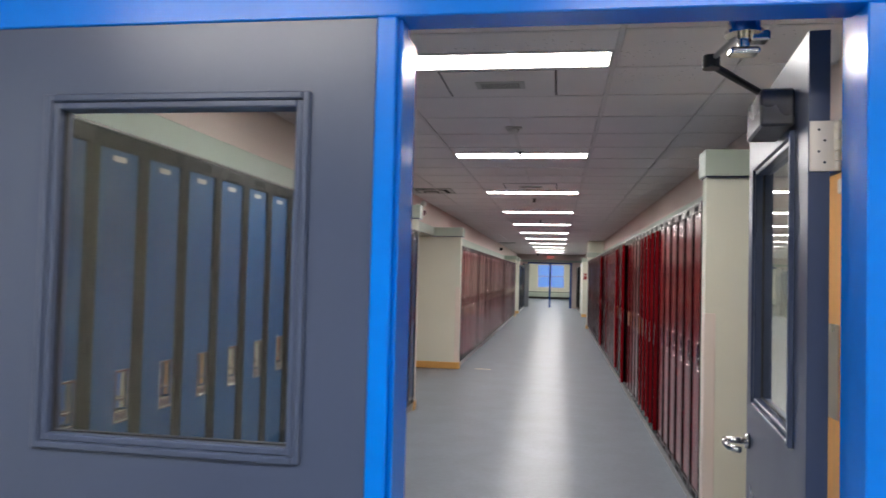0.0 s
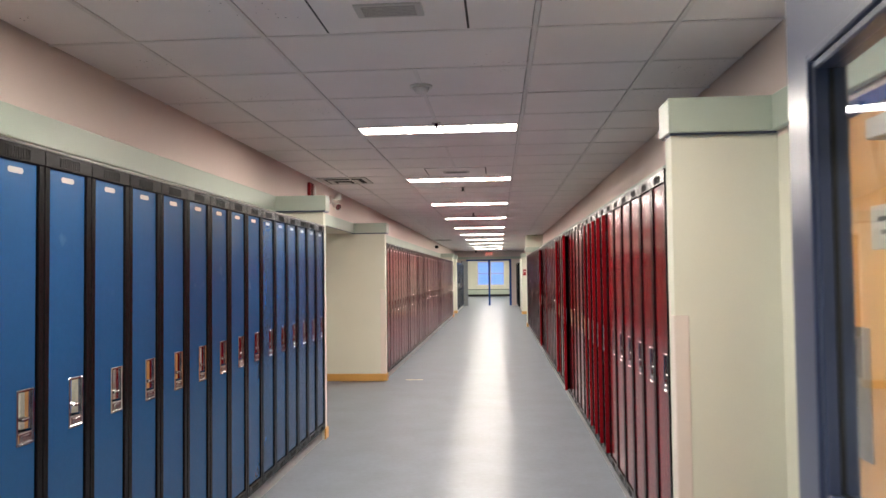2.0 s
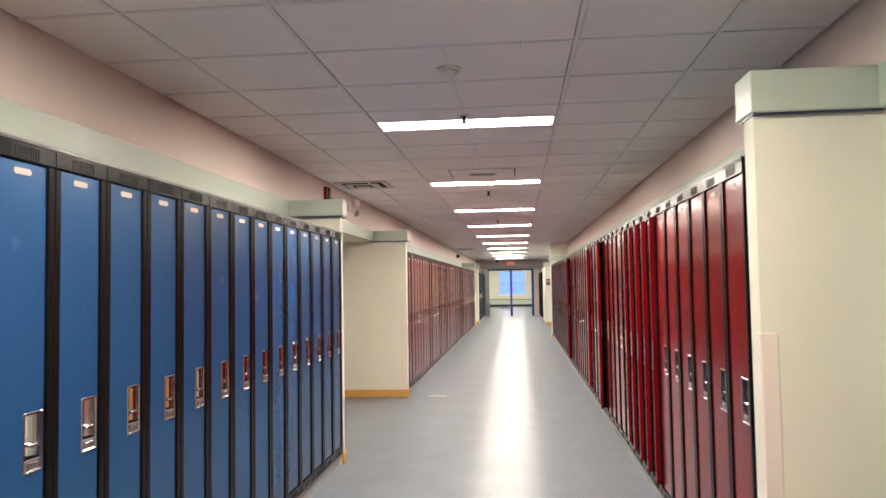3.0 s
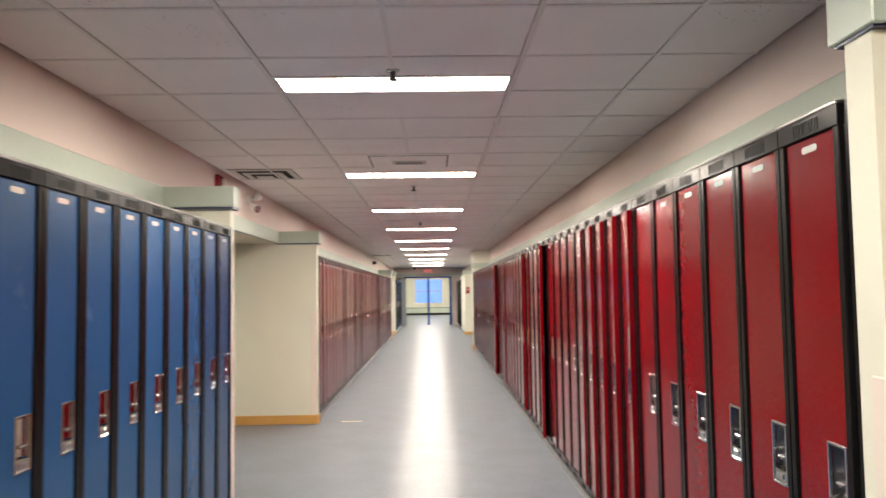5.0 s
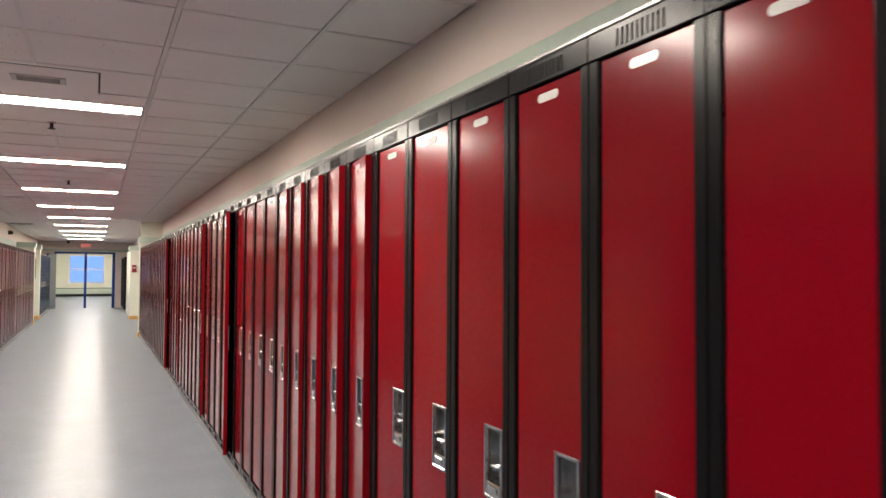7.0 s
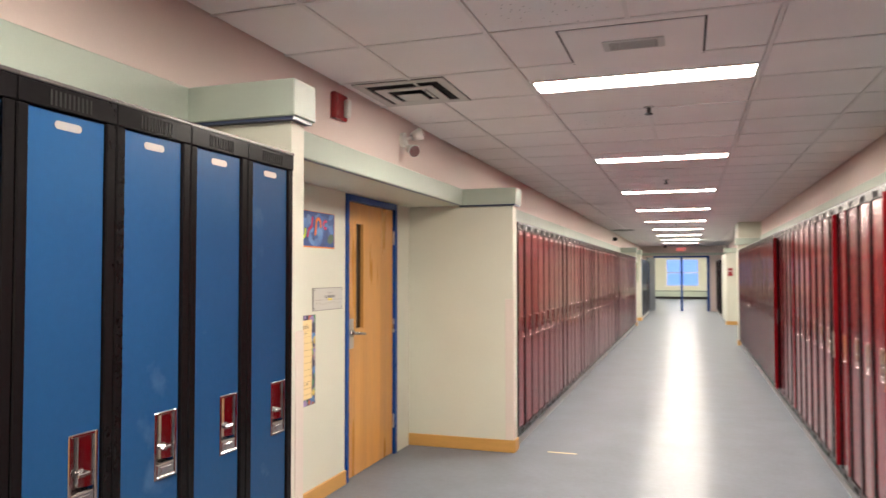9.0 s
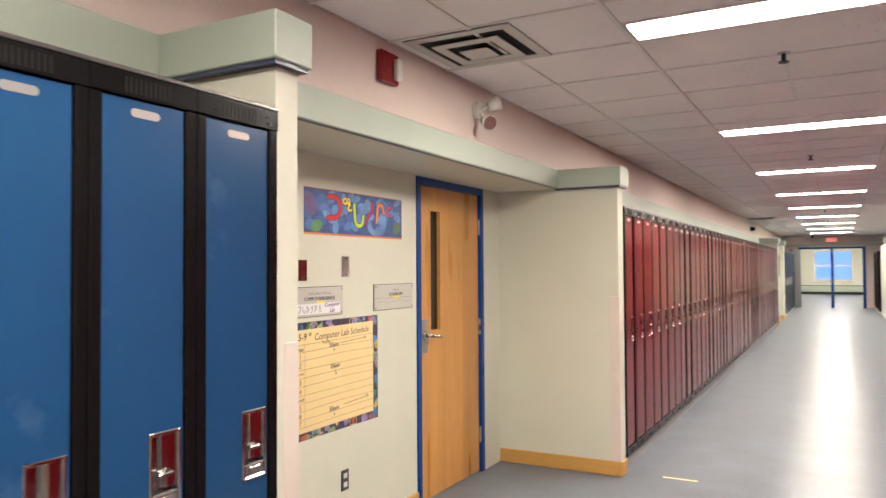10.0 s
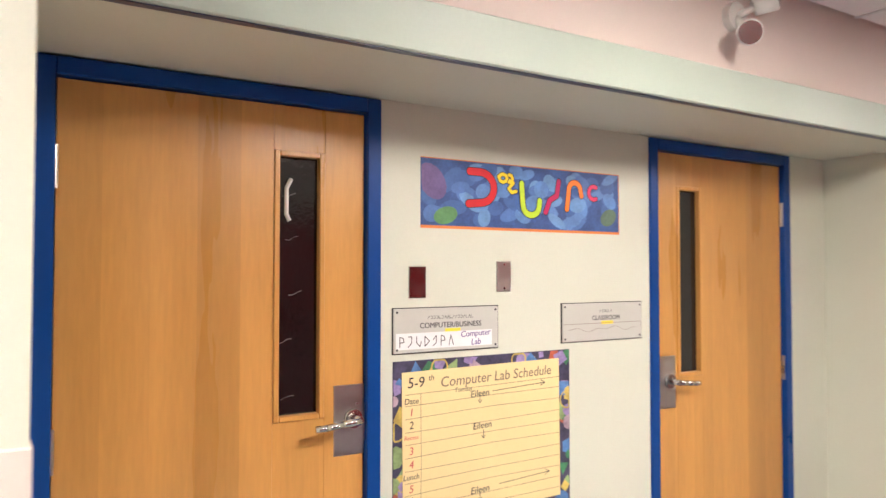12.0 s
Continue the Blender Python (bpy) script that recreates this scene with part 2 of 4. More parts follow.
while y < END:
    bars.append((WL + 0.003, WR - 0.003, y - BW, y + BW, CEIL - 0.0028, CEIL + 0.014))
    for a, b in zip(GRID_X, GRID_X[1:]):
        y0, y1 = y, y + PITCH_Y
        mid = (a + b) / 2
        if abs(mid + 0.35) < 0.1 and any(y0 < c < y1 for c in LIGHT_Y + [-2.21]):
            y1 = y0 + PITCH_Y / 2
            bars.append((a + BW, b - BW, y1 - BW, y1 + BW, CEIL - 0.0022, CEIL + 0.013))
        box(tiles, a + J, b - J, y0 + J, y1 - J, CEIL, CEIL + 0.02)
    y += PITCH_Y
struct("ceiling", tiles, M_TILE, "suspended ceiling of grey white lay-in panels", "ceiling")
grid = thing("ceiling_grid", "pale metal ceiling grid bars", "ceiling grid", kind="structure")
for r in bars:
    part("bar", boxes(r), M_GRID, grid)
# dark sheet for the joint shade; upper slab is unseen, added to block sky light
struct("ceiling_joint_backing", boxes((WL + 0.002, WR - 0.002, CEIL_Y0, END - 0.002, CEIL + 0.024, CEIL + 0.045), (WL - 0.1, WR + 0.1, CEIL_Y0, END + 0.15, CEIL + 0.051, CEIL + 0.08)), M_JOINT_DARK, "near-black sheet for the joint shade, with an unseen cover against stray light", "ceiling")

struct("wall_left_upper", boxes((WL - 0.12, WL, GATE + 0.14, ALC0 - 0.0, 0, CEIL + 0.05), (WL - 0.12, WL, ALC0, ALC1 + 0.01, BAND0 + 0.01, CEIL + 0.05), (WL - 0.12, WL, ALC1 + 0.01, 27.3, 0, CEIL + 0.05), (WL - 0.12, WL, 29.2, END, 0, CEIL + 0.05), (WL - 0.12, WL, 27.3, 29.2, BAND0, CEIL + 0.05)), M_PINK, "pink beige painted upper wall", "wall")
struct("wall_right_upper", boxes((WR, WR + 0.12, 4.78, 22.2, 0, CEIL + 0.05), (WR, WR + 0.12, GATE + 0.14, 4.78, BAND0, CEIL + 0.05), (WR, WR + 0.12, 22.2, 28.3, BAND0, CEIL + 0.05), (WR, WR + 0.12, 28.3, END, 0, CEIL + 0.05)), M_PINK, "pink beige painted upper wall", "wall")
struct("wall_right_alcove", boxes((WR, WR + 0.12, GATE + 0.14, 3.34, 0, BAND0), (WR, WR + 0.12, 4.40, 4.78, 0, BAND0), (WR + 0.6, WR + 0.7, 22.2, 28.3, 0, BAND0)), M_WALL, "cream painted wall round the office door", "wall")
struct("pier_right", boxes((0.885, WR, 4.59, 4.702, 0, BAND0 + 0.025)), M_WALL, "cream painted end pier of the locker bank", "wall pier")
struct("pier_left_near", boxes((-2.48, XL, 7.83, ALC0, 0, BAND0)), M_WALL, "cream painted pier beside blue lockers", "wall pier")
struct("pier_left_far", boxes((-2.6, XL, ALC1, 11.63, 0, BAND0)), M_WALL, "cream painted pier closing the alcove", "wall pier")
struct("wall_alcove", boxes((ALCX - 0.12, ALCX, ALC0 - 0.12, 7.962, 0, BAND0), (ALCX - 0.12, ALCX, 8.952, 10.21, 0, BAND0), (ALCX - 0.12, ALCX, 11.186, ALC1, 0, BAND0)), M_WALL, "cream painted back wall of the alcove", "wall")
struct("soffit", boxes((ALCX - 0.12, WL + 0.0, ALC0, ALC1, BAND0, BAND0 + 0.1)), M_WALL, "cream painted soffit over the alcove", "soffit")
# unseen dark sheets, added to close off the space behind the doors
struct("door_backing_sheet", boxes((-3.4, -3.3, 7.5, 12.0, 0, 2.4), (WR + 0.9, WR + 1.0, 3.0, 4.8, 0, 2.4)), M_BROWN, "unseen dark sheets added behind the doors", "wall")

# sage bands with their caps
def band(name, rows):
    return struct(name, boxes(*[(*r, BAND0, BAND1, 0.004) for r in rows]), M_SAGE, "sage green painted band trim", "trim")


band("trim_band_left", [(WL, WL + 0.035, GATE + 0.14, 7.79), (WL, WL + 0.035, ALC0 + 0.03, ALC1 - 0.04), (WL, WL + 0.035, 11.67, 27.0)])
band("trim_cap_left_near", [(WL, XL + 0.035, 7.79, ALC0 + 0.03)])
band("trim_cap_left_far", [(WL, XL + 0.035, ALC1 - 0.04, 11.67)])
struct("trim_band_right", boxes((WR - 0.035, WR, GATE + 0.14, 4.555, BAND0 + 0.025, BAND1 + 0.045, 0.004), (WR - 0.035, WR, 4.75, 21.86, BAND0 + 0.025, BAND1 + 0.045, 0.004)), M_SAGE, "sage green painted band trim", "trim")
struct("trim_cap_right", boxes((0.868, WR, 4.555, 4.75, BAND0 + 0.025, BAND1 + 0.045, 0.004)), M_SAGE, "sage green painted cap trim", "trim")
# slate strips put the shade under the bands and caps into colour
struct("shadow_line_strip", boxes((0.878, WR - 0.01, 4.57, 4.735, BAND0 + 0.017, BAND0 + 0.025), (WL, XL + 0.025, 7.80, ALC0 + 0.02, BAND0 - 0.012, BAND0), (WL, XL + 0.025, ALC1 - 0.03, 11.66, BAND0 - 0.012, BAND0), (WL + 0.002, WL + 0.025, ALC0 + 0.03, ALC1 - 0.04, BAND0 - 0.003, BAND0)), M_LEAF, "thin dark strip drawing the shadow line under the band", "trim")


def baseboard(rows):
    struct("baseboard", boxes(*[(*r, 0.0, 0.105, 0.006) for r in rows]), M_TRIM, "oak wooden base moulding", "baseboard")


baseboard([(-2.48, XL + 0.012, ALC1 - 0.016, ALC1), (XL, XL + 0.016, ALC1, 11.63)])
baseboard([(ALCX, ALCX + 0.016, 8.952, 10.21)])
baseboard([(XL, XL + 0.016, 7.83, ALC0 + 0.014)])
baseboard([(WR - 0.016, WR, GATE + 0.14, 3.34)])


def corner_guard(x0, x1, y0, y1, top):
    struct("corner_guard", boxes((x0, x1, y0, y1, 0.105, top, 0.004)), M_GUARD, "pale pink plastic corner guard", "corner guard")


M_GUARD = mat("pale pink plastic guard", (0.68, 0.60, 0.54), 0.4, vary=0.03)
corner_guard(0.881, 0.947, 4.586, 4.652, 1.305)
corner_guard(-1.60, XL + 0.004, ALC0 - 0.06, ALC0 + 0.004, 1.30)
corner_guard(-1.60, XL + 0.004, ALC1 - 0.004, ALC1 + 0.06, 1.30)

# vestibule behind the camera
struct("wall_vestibule", boxes((WL - 0.6, WL - 0.5, -5.1, GATE, 0, CEIL), (WR + 0.5, WR + 0.6, -5.1, GATE, 0, CEIL), (WL - 0.6, WR + 0.6, -5.2, -5.1, 0, CEIL)), M_WALL, "cream painted vestibule wall", "wall")
struct("ceiling_vestibule", boxes((WL - 0.6, WL, -5.2, GATE + 0.1, CEIL, CEIL + 0.05), (WR, WR + 0.6, -5.2, GATE + 0.1, CEIL, CEIL + 0.05)), M_TILE, "grey white vestibule ceiling", "ceiling")
struct("wall_over_screen", boxes((WL - 0.5, WR + 0.5, GATE + 0.01, GATE + 0.20, 2.125, CEIL), (WL - 0.5, -1.36, GATE + 0.01, GATE + 0.13, 0, 2.11), (0.628, WR + 0.5, GATE + 0.01, GATE + 0.13, 0, 2.11)), M_WALL, "cream painted wall round the entrance screen", "wall")

# ---- entrance screen ----
screen = thing("door_frame", "bright blue painted steel entrance door frame", "door frame", kind="structure")
part("header", boxes((-1.36, 0.628, GATE, GATE + 0.09, 2.035, 2.125, 0.003), (-1.36, 0.628, GATE + 0.09, GATE + 0.21, 2.085, 2.125)), M_FRAME, screen)
part("mullion", boxes((-0.383, -0.340, GATE, GATE + 0.21, 0, 2.035, 0.003), (-0.340, -0.330, GATE + 0.02, GATE + 0.08, 0, 2.035, 0.002)), M_FRAME, screen)
part("jamb", boxes((-1.36, -1.30, GATE, GATE + 0.21, 0, 2.035, 0.003)), M_FRAME, screen)
part("jamb", boxes((0.570, 0.628, GATE, GATE + 0.09, 0, 2.035, 0.003), (0.600, 0.628, GATE + 0.09, GATE + 0.21, 0, 2.085)), M_FRAME, screen)


def screen_door(name, label, at, leafw, w0, w1, top):
    """A leaf with a vision panel; local x along its width, y its thickness, z up."""
    d = thing(name, label, "door", at=at)
    T, Z0, Z1, G0, G1 = 0.045, 0.012, top, 1.095, 1.88
    bm = boxes((0, w0, 0, T, Z0, Z1), (w1, leafw, 0, T, Z0, Z1), (w0, w1, 0, T, Z0, G0), (w0, w1, 0, T, G1, Z1))
    part("leaf_panel", bm, M_LEAF, d)
    bm = bmesh.new()
    for e in (0.0, 0.016):
        o = 0.012 if e == 0 else 0.005
        a0, a1, b0, b1 = w0 + e, w1 - e, G0 + e, G1 - e
        s = 0.016
        for r in ((a0, a0 + s, b0, b1), (a1 - s, a1, b0, b1), (a0 + s, a1 - s, b0, b0 + s), (a0 + s, a1 - s, b1 - s, b1)):
            box(bm, r[0], r[1], -o, T + o, r[2], r[3], 0.003)
    part("window_frame", bm, M_LEAF, d)
    pane = part("pane", boxes((w0 + 0.03, w1 - 0.03, T / 2 - 0.003, T / 2 + 0.003, G0 + 0.03, G1 - 0.03)), M_GLASS, d)
    pane.visible_shadow = False
    part("gasket", boxes((w0 + 0.03, w0 + 0.036, T / 2 - 0.006, T / 2 + 0.006, G0 + 0.03, G1 - 0.03), (w1 - 0.036, w1 - 0.03, T / 2 - 0.006, T / 2 + 0.006, G0 + 0.03, G1 - 0.03), (w0 + 0.036, w1 - 0.036, T / 2 - 0.006, T / 2 + 0.006, G0 + 0.03, G0 + 0.036)), M_GASKET, d)
    return d


screen_door("door", "closed slate blue steel door with vision panel", pose(-1.298, GATE + 0.006, 0), 0.913, 0.155, 0.775, 2.034)

# open leaf: pivot at the right jamb, swung into the corridor past square
open_leaf = screen_door("door", "open slate blue steel door with vision panel", pose(0.560, 1.757, 0, 0, 0, 83.9) @ pose(0, -0.045, 0), 0.913, 0.145, 0.765, 2.08)
# on this leaf local +y faces the corridor axis
def lever(parent, x, y, z, s, length=0.125, along=-1, name="lever_handle"):
    """A lever on a round rose; s is the side (+1 or -1 along local y)."""
    bm = bmesh.new()
    cyl(bm, (x, y, z), (x, y + s * 0.014, z), 0.026, n=24)
    cyl(bm, (x, y + s * 0.014, z), (x, y + s * 0.075, z), 0.011, n=16)
    tube(bm, [(x, y + s * 0.075, z), (x + along * length * 0.4, y + s * 0.082, z - 0.002), (x + along * length * 0.8, y + s * 0.076, z - 0.004), (x + along * length, y + s * 0.045, z - 0.006)], 0.0105, 12)
    return part(name, bm, M_CHROME, parent, "chrome lever handle", smooth=True)


lever(open_leaf, 0.845, 0.045, 0.965, 1)
lever(open_leaf, 0.845, 0.0, 0.965, -1)
part("closer_body", boxes((0.15, 0.38, 0.045, 0.125, 1.892, 1.988, 0.006)), mat("dark bronze closer", (0.16, 0.155, 0.16), 0.3, metal=0.7, vary=0.1), open_leaf, "dark door closer body")
for z in (1.755, 0.892, 0.20):
    h = part("hinge", boxes((-0.004, -0.0005, -0.012, 0.043, z, z + 0.115, 0.001)), M_HINGE, open_leaf, "pale steel butt hinge")
    bm = bmesh.new()
    for k in range(5):
        cyl(bm, (-0.006, -0.014, z + 0.023 * k + 0.001), (-0.006, -0.014, z + 0.023 * k + 0.022), 0.007, n=12)
    part("hinge_barrel", bm, M_HINGE, h)
    bm = bmesh.new()
    for dz in (0.02, 0.045, 0.07, 0.095):
        cyl(bm, (-0.0055, 0.012 + 0.012 * (int(dz * 1000) % 2), z + dz), (-0.0035, 0.012 + 0.012 * (int(dz * 1000) % 2), z + dz), 0.003, n=8)
    part("screw", bm, M_GASKET, h)
closer = thing("door_closer_arm", "steel door closer arm fixed to the frame header", "door closer")
bm = bmesh.new()
cyl(bm, (0.385, 1.62, 2.035), (0.385, 1.62, 2.086), 0.034, n=24)
cyl(bm, (0.385, 1.62, 2.028), (0.385, 1.62, 2.036), 0.040, n=24)
cyl(bm, (0.385, 1.62, 1.985), (0.385, 1.62, 2.03), 0.013, n=14)
box(bm, 0.355, 0.415, 1.60, 1.64, 1.985, 1.999, 0.004)
box(bm, 0.395, 0.435, 1.60, 1.64, 2.012, 2.034, 0.004)
part("bracket", bm, M_CHROME, closer, "chrome arm bracket")
part("arm_rod", tube(bmesh.new(), [(0.375, 1.63, 2.03), (0.348, 1.75, 2.018)], 0.006), M_STEEL, closer)
part("elbow", cyl(bmesh.new(), (0.345, 1.755, 1.995), (0.345, 1.755, 2.025), 0.02, n=16), M_GASKET, closer)
part("main_arm", tube(bmesh.new(), [(0.345, 1.755, 2.005), (0.53, 2.0, 1.99)], 0.009), M_GASKET, closer)


# ---- lockers ----
def holed_panel(w, z0, z1, hole, front=0.004, back=-0.022, edge=0.003):
    """A door slab over y 0..w with softened front edges and a rectangular hole y0, y1, z0, z1."""
    bm = bmesh.new()

    def loop(x, a0, a1, b0, b1):
        return [bm.verts.new((x, p, q)) for p, q in ((a0, b0), (a1, b0), (a1, b1), (a0, b1))]
    rings = [loop(back, *hole), loop(back, 0, w, z0, z1), loop(front - edge, 0, w, z0, z1), loop(front - edge * 0.3, edge * 0.3, w - edge * 0.3, z0 + edge * 0.3, z1 - edge * 0.3), loop(front, edge, w - edge, z0 + edge, z1 - edge), loop(front, *hole)]
    for p, q in zip(rings, rings[1:] + rings[:1]):
        for k in range(4):
            bm.faces.new((p[k], p[(k + 1) % 4], q[(k + 1) % 4], q[k]))
    bmesh.ops.recalc_face_normals(bm, faces=bm.faces)
    return bm


def locker(name, W, door_w, paint, label, category_group, ajar=0.0, top=1.968, grip=0.943):
    """Origin at the front foot; front faces +x, width runs along +y from 0 to W."""
    t = thing(name, label, "locker", category_group)
    D, Z0, Z1 = 0.44, 0.10, top
    s = (W - door_w) / 2
    bm = boxes((-D, -D + 0.012, 0, W, Z0, Z1), (-D + 0.012, -0.003, 0.0, 0.012, Z0, Z1), (-D + 0.012, -0.003, W - 0.012, W, Z0, Z1), (-D + 0.012, -0.003, 0.012, W - 0.012, Z0, Z0 + 0.012), (-D + 0.012, -0.003, 0.012, W - 0.012, Z1 - 0.012, Z1), (-D + 0.012, -0.04, 0.012, W - 0.012, 1.66, 1.67))
    part("carcass", bm, M_BLACK, t)
    bm = boxes((-0.02, 0.012, 0.0015, s, Z0, Z1 - 0.062, 0.003), (-0.02, 0.012, W - s, W - 0.0015, Z0, Z1 - 0.062, 0.003), (-0.02, 0.014, 0.001, W - 0.001, Z1 - 0.062, Z1 - 0.006, 0.002), (-0.02, 0.012, s, W - s, Z0, Z0 + 0.062, 0.002))
    part("face_frame", bm, M_BLACK, t)
    part("top_edge", boxes((-0.05, 0.017, 0.0, W, Z1 - 0.006, Z1 + 0.004, 0.002)), M_EDGE, t, "steel strip added for the top-edge highlight")
    part("plinth", boxes((-D, -0.018, 0, W, 0.0, Z0)), M_TOE, t, "scuffed grey plinth")
    n = 10
    vw = W * 0.40
    for FX, z0, z1 in ((0.014, Z1 - 0.054, Z1 - 0.018), (0.012, Z0 + 0.016, Z0 + 0.048)):
        bm = bmesh.new()
        for k in range(n):
            yy = W / 2 - vw / 2 + vw * k / (n - 1)
            box(bm, FX - 0.0005, FX + 0.0008, yy - 0.0028, yy + 0.0028, z0, z1)
        part("vent", bm, M_SLOT, t, "row of dark vent slots")
    hinge = pose(0.0, s + 0.002, 0, 0, 0, -ajar)
    dw = door_w - 0.004
    Zd0, Zd1 = Z0 + 0.066, Z1 - 0.064
    h0, h1, hz0, hz1 = dw - 0.10, dw - 0.008, grip, grip + 0.188
    d = part("door", holed_panel(dw, Zd0, Zd1, (h0 + 0.005, h1 - 0.005, hz0 + 0.005, hz1 - 0.005)), paint, t)
    d.matrix_basis = hinge
    r = 0.009
    bm = boxes((-0.002, 0.0075, h0, h0 + r, hz0, hz1, 0.002), (-0.002, 0.0075, h1 - r, h1, hz0, hz1, 0.002), (-0.002, 0.0075, h0 + r, h1 - r, hz1 - r, hz1, 0.002), (-0.002, 0.0095, h0 + r, h1 - r, hz0, hz0 + r, 0.002))
    part("handle_rim", bm, M_CHROME, d, "chrome rim of the recessed handle")
    # pressed tray: a flat back, side walls, and a curved cheek rising to the latch side
    q0, q1, qz0, qz1 = h0 + 0.006, h1 - 0.006, hz0 + 0.006, hz1 - 0.006
    part("handle_cup", boxes((-0.028, -0.024, q0, q1, qz0, qz1), (-0.024, -0.003, q0, q0 + 0.002, qz0, qz1), (-0.024, -0.003, q0 + 0.002, q1, qz1 - 0.002, qz1)), M_CUP, d, "mirror chrome recessed cup")
    bm = bmesh.new()
    prof = [(-0.0239, q0 + 0.040), (-0.016, q0 + 0.046), (-0.008, q0 + 0.056), (-0.003, q0 + 0.068), (-0.0015, q1), (-0.0239, q1)]
    lo, hi = ([bm.verts.new((px, py, zz)) for px, py in prof] for zz in (hz0 + 0.05, hz1 - 0.010))
    for k in range(len(prof)):
        j = (k + 1) % len(prof)
        bm.faces.new((lo[k], lo[j], hi[j], hi[k]))
    bm.faces.new(lo)
    bm.faces.new(hi)
    bmesh.ops.recalc_face_normals(bm, faces=bm.faces)
    part("cheek", bm, M_CHROME, d, "polished chrome cheek")
    bm = box(bmesh.new(), -0.022, 0.006, q0 + 0.002, q1 - 0.002, qz0, hz0 + 0.044, 0.005, 2)
    box(bm, 0.0055, 0.0085, q0 + 0.020, q1 - 0.020, qz0 + 0.012, qz0 + 0.028, 0.001)
    part("lip", bm, M_CHROME, d, "embossed chrome lip")
    bm = bmesh.new()
    cyl(bm, (-0.02, q0 + 0.044, hz0 + 0.084), (0.004, q0 + 0.044, hz0 + 0.084), 0.008, n=12)
    box(bm, -0.002, 0.006, q0 + 0.026, q0 + 0.066, hz0 + 0.079, hz0 + 0.089, 0.003)
    part("latch", bm, M_CHROME, d, "chrome lift latch")
    bm = bmesh.new()
    box(bm, 0.003, 0.0052, dw / 2 - 0.030, dw / 2 + 0.030, Zd1 - 0.041, Zd1 - 0.021)
    for e in (-0.030, 0.030):
        cyl(bm, (0.003, dw / 2 + e, Zd1 - 0.031), (0.0055, dw / 2 + e, Zd1 - 0.031), 0.010, n=14)
    part("number_plate", bm, M_PLATE, d, "pale metal number plate")
    return t


# paler, mottled steel puts the broken highlight along the locker tops into colour
M_EDGE = mat("top highlight steel", (0.16, 0.15, 0.145), 0.3, metal=0.8, vary=0.4, scale=7, bump=0.05)
M_CUP = mat("mirror steel cup", (0.46, 0.455, 0.45), 0.16, metal=1.0, vary=0.25, scale=12, fine=40, bump=0.08, rvary=0.05)
BLUE_L = "closed blue enamel locker in a dark steel frame"
RED_L = "closed red enamel locker in a dark steel frame"
AJAR_L = "red enamel locker with its door slightly ajar"
blue = locker("locker", BLUE_W, 0.232, M_BLUE, BLUE_L, "blue lockers")
N_BLUE = 20
b_end = 7.826
blue.matrix_basis = pose(XL, b_end - BLUE_W, 0)
for k in range(1, N_BLUE):
    copy_thing(blue, pose(XL, b_end - BLUE_W * (k + 1), 0))
red2 = locker("locker", RED2_W, 0.248, M_RED, RED_L, "red lockers along the far wall")
red2.matrix_basis = pose(XL, 11.635, 0)
lean = {0: red2}
rng2 = random.Random(11)
for k in range(1, 50):
    a = rng2.choice([0, 0, 0.5, 0.9, 1.4])
    if a in lean:
        copy_thing(lean[a], pose(XL, 11.635 + RED2_W * k, 0))
    else:
        lean[a] = locker("locker", RED2_W, 0.248, M_RED, RED_L, "red lockers along the far wall", a)
        lean[a].matrix_basis = pose(XL, 11.635 + RED2_W * k, 0)
# the opposite bank: some doors do not shut
variants = {}
AJAR = {6: 7, 7: 7, 8: 6, 9: 5, 10: 4, 15: 16, 17: 2, 19: 3, 20: 7, 27: 3, 31: 12}
for k in range(53):
    a = AJAR.get(k, 0 if k < 6 else rng2.choice([0, 0.6, 1.2, 1.8]))
    at = pose(XR, RED_Y0 + RED_W * (k + 1), 0, 0, 0, 180)
    if a in variants:
        copy_thing(variants[a], at)
    else:
        variants[a] = locker("locker", RED_W, 0.263, M_RED, AJAR_L if a > 2.5 else RED_L, "red lockers along the near wall", a, 1.999, 0.916)
        variants[a].matrix_basis = at


filler = thing("end_filler", "narrow dark steel filler strip beside the lockers", "filler strip")
part("strip", boxes((XR - 0.002, XR + 0.02, 4.703, RED_Y0 - 0.001, 0.1, 2.003, 0.002)), M_BLACK, filler)
part("foot", boxes((XR + 0.018, XR + 0.4, 4.703, RED_Y0 - 0.001, 0.0, 0.1)), M_TOE, filler)


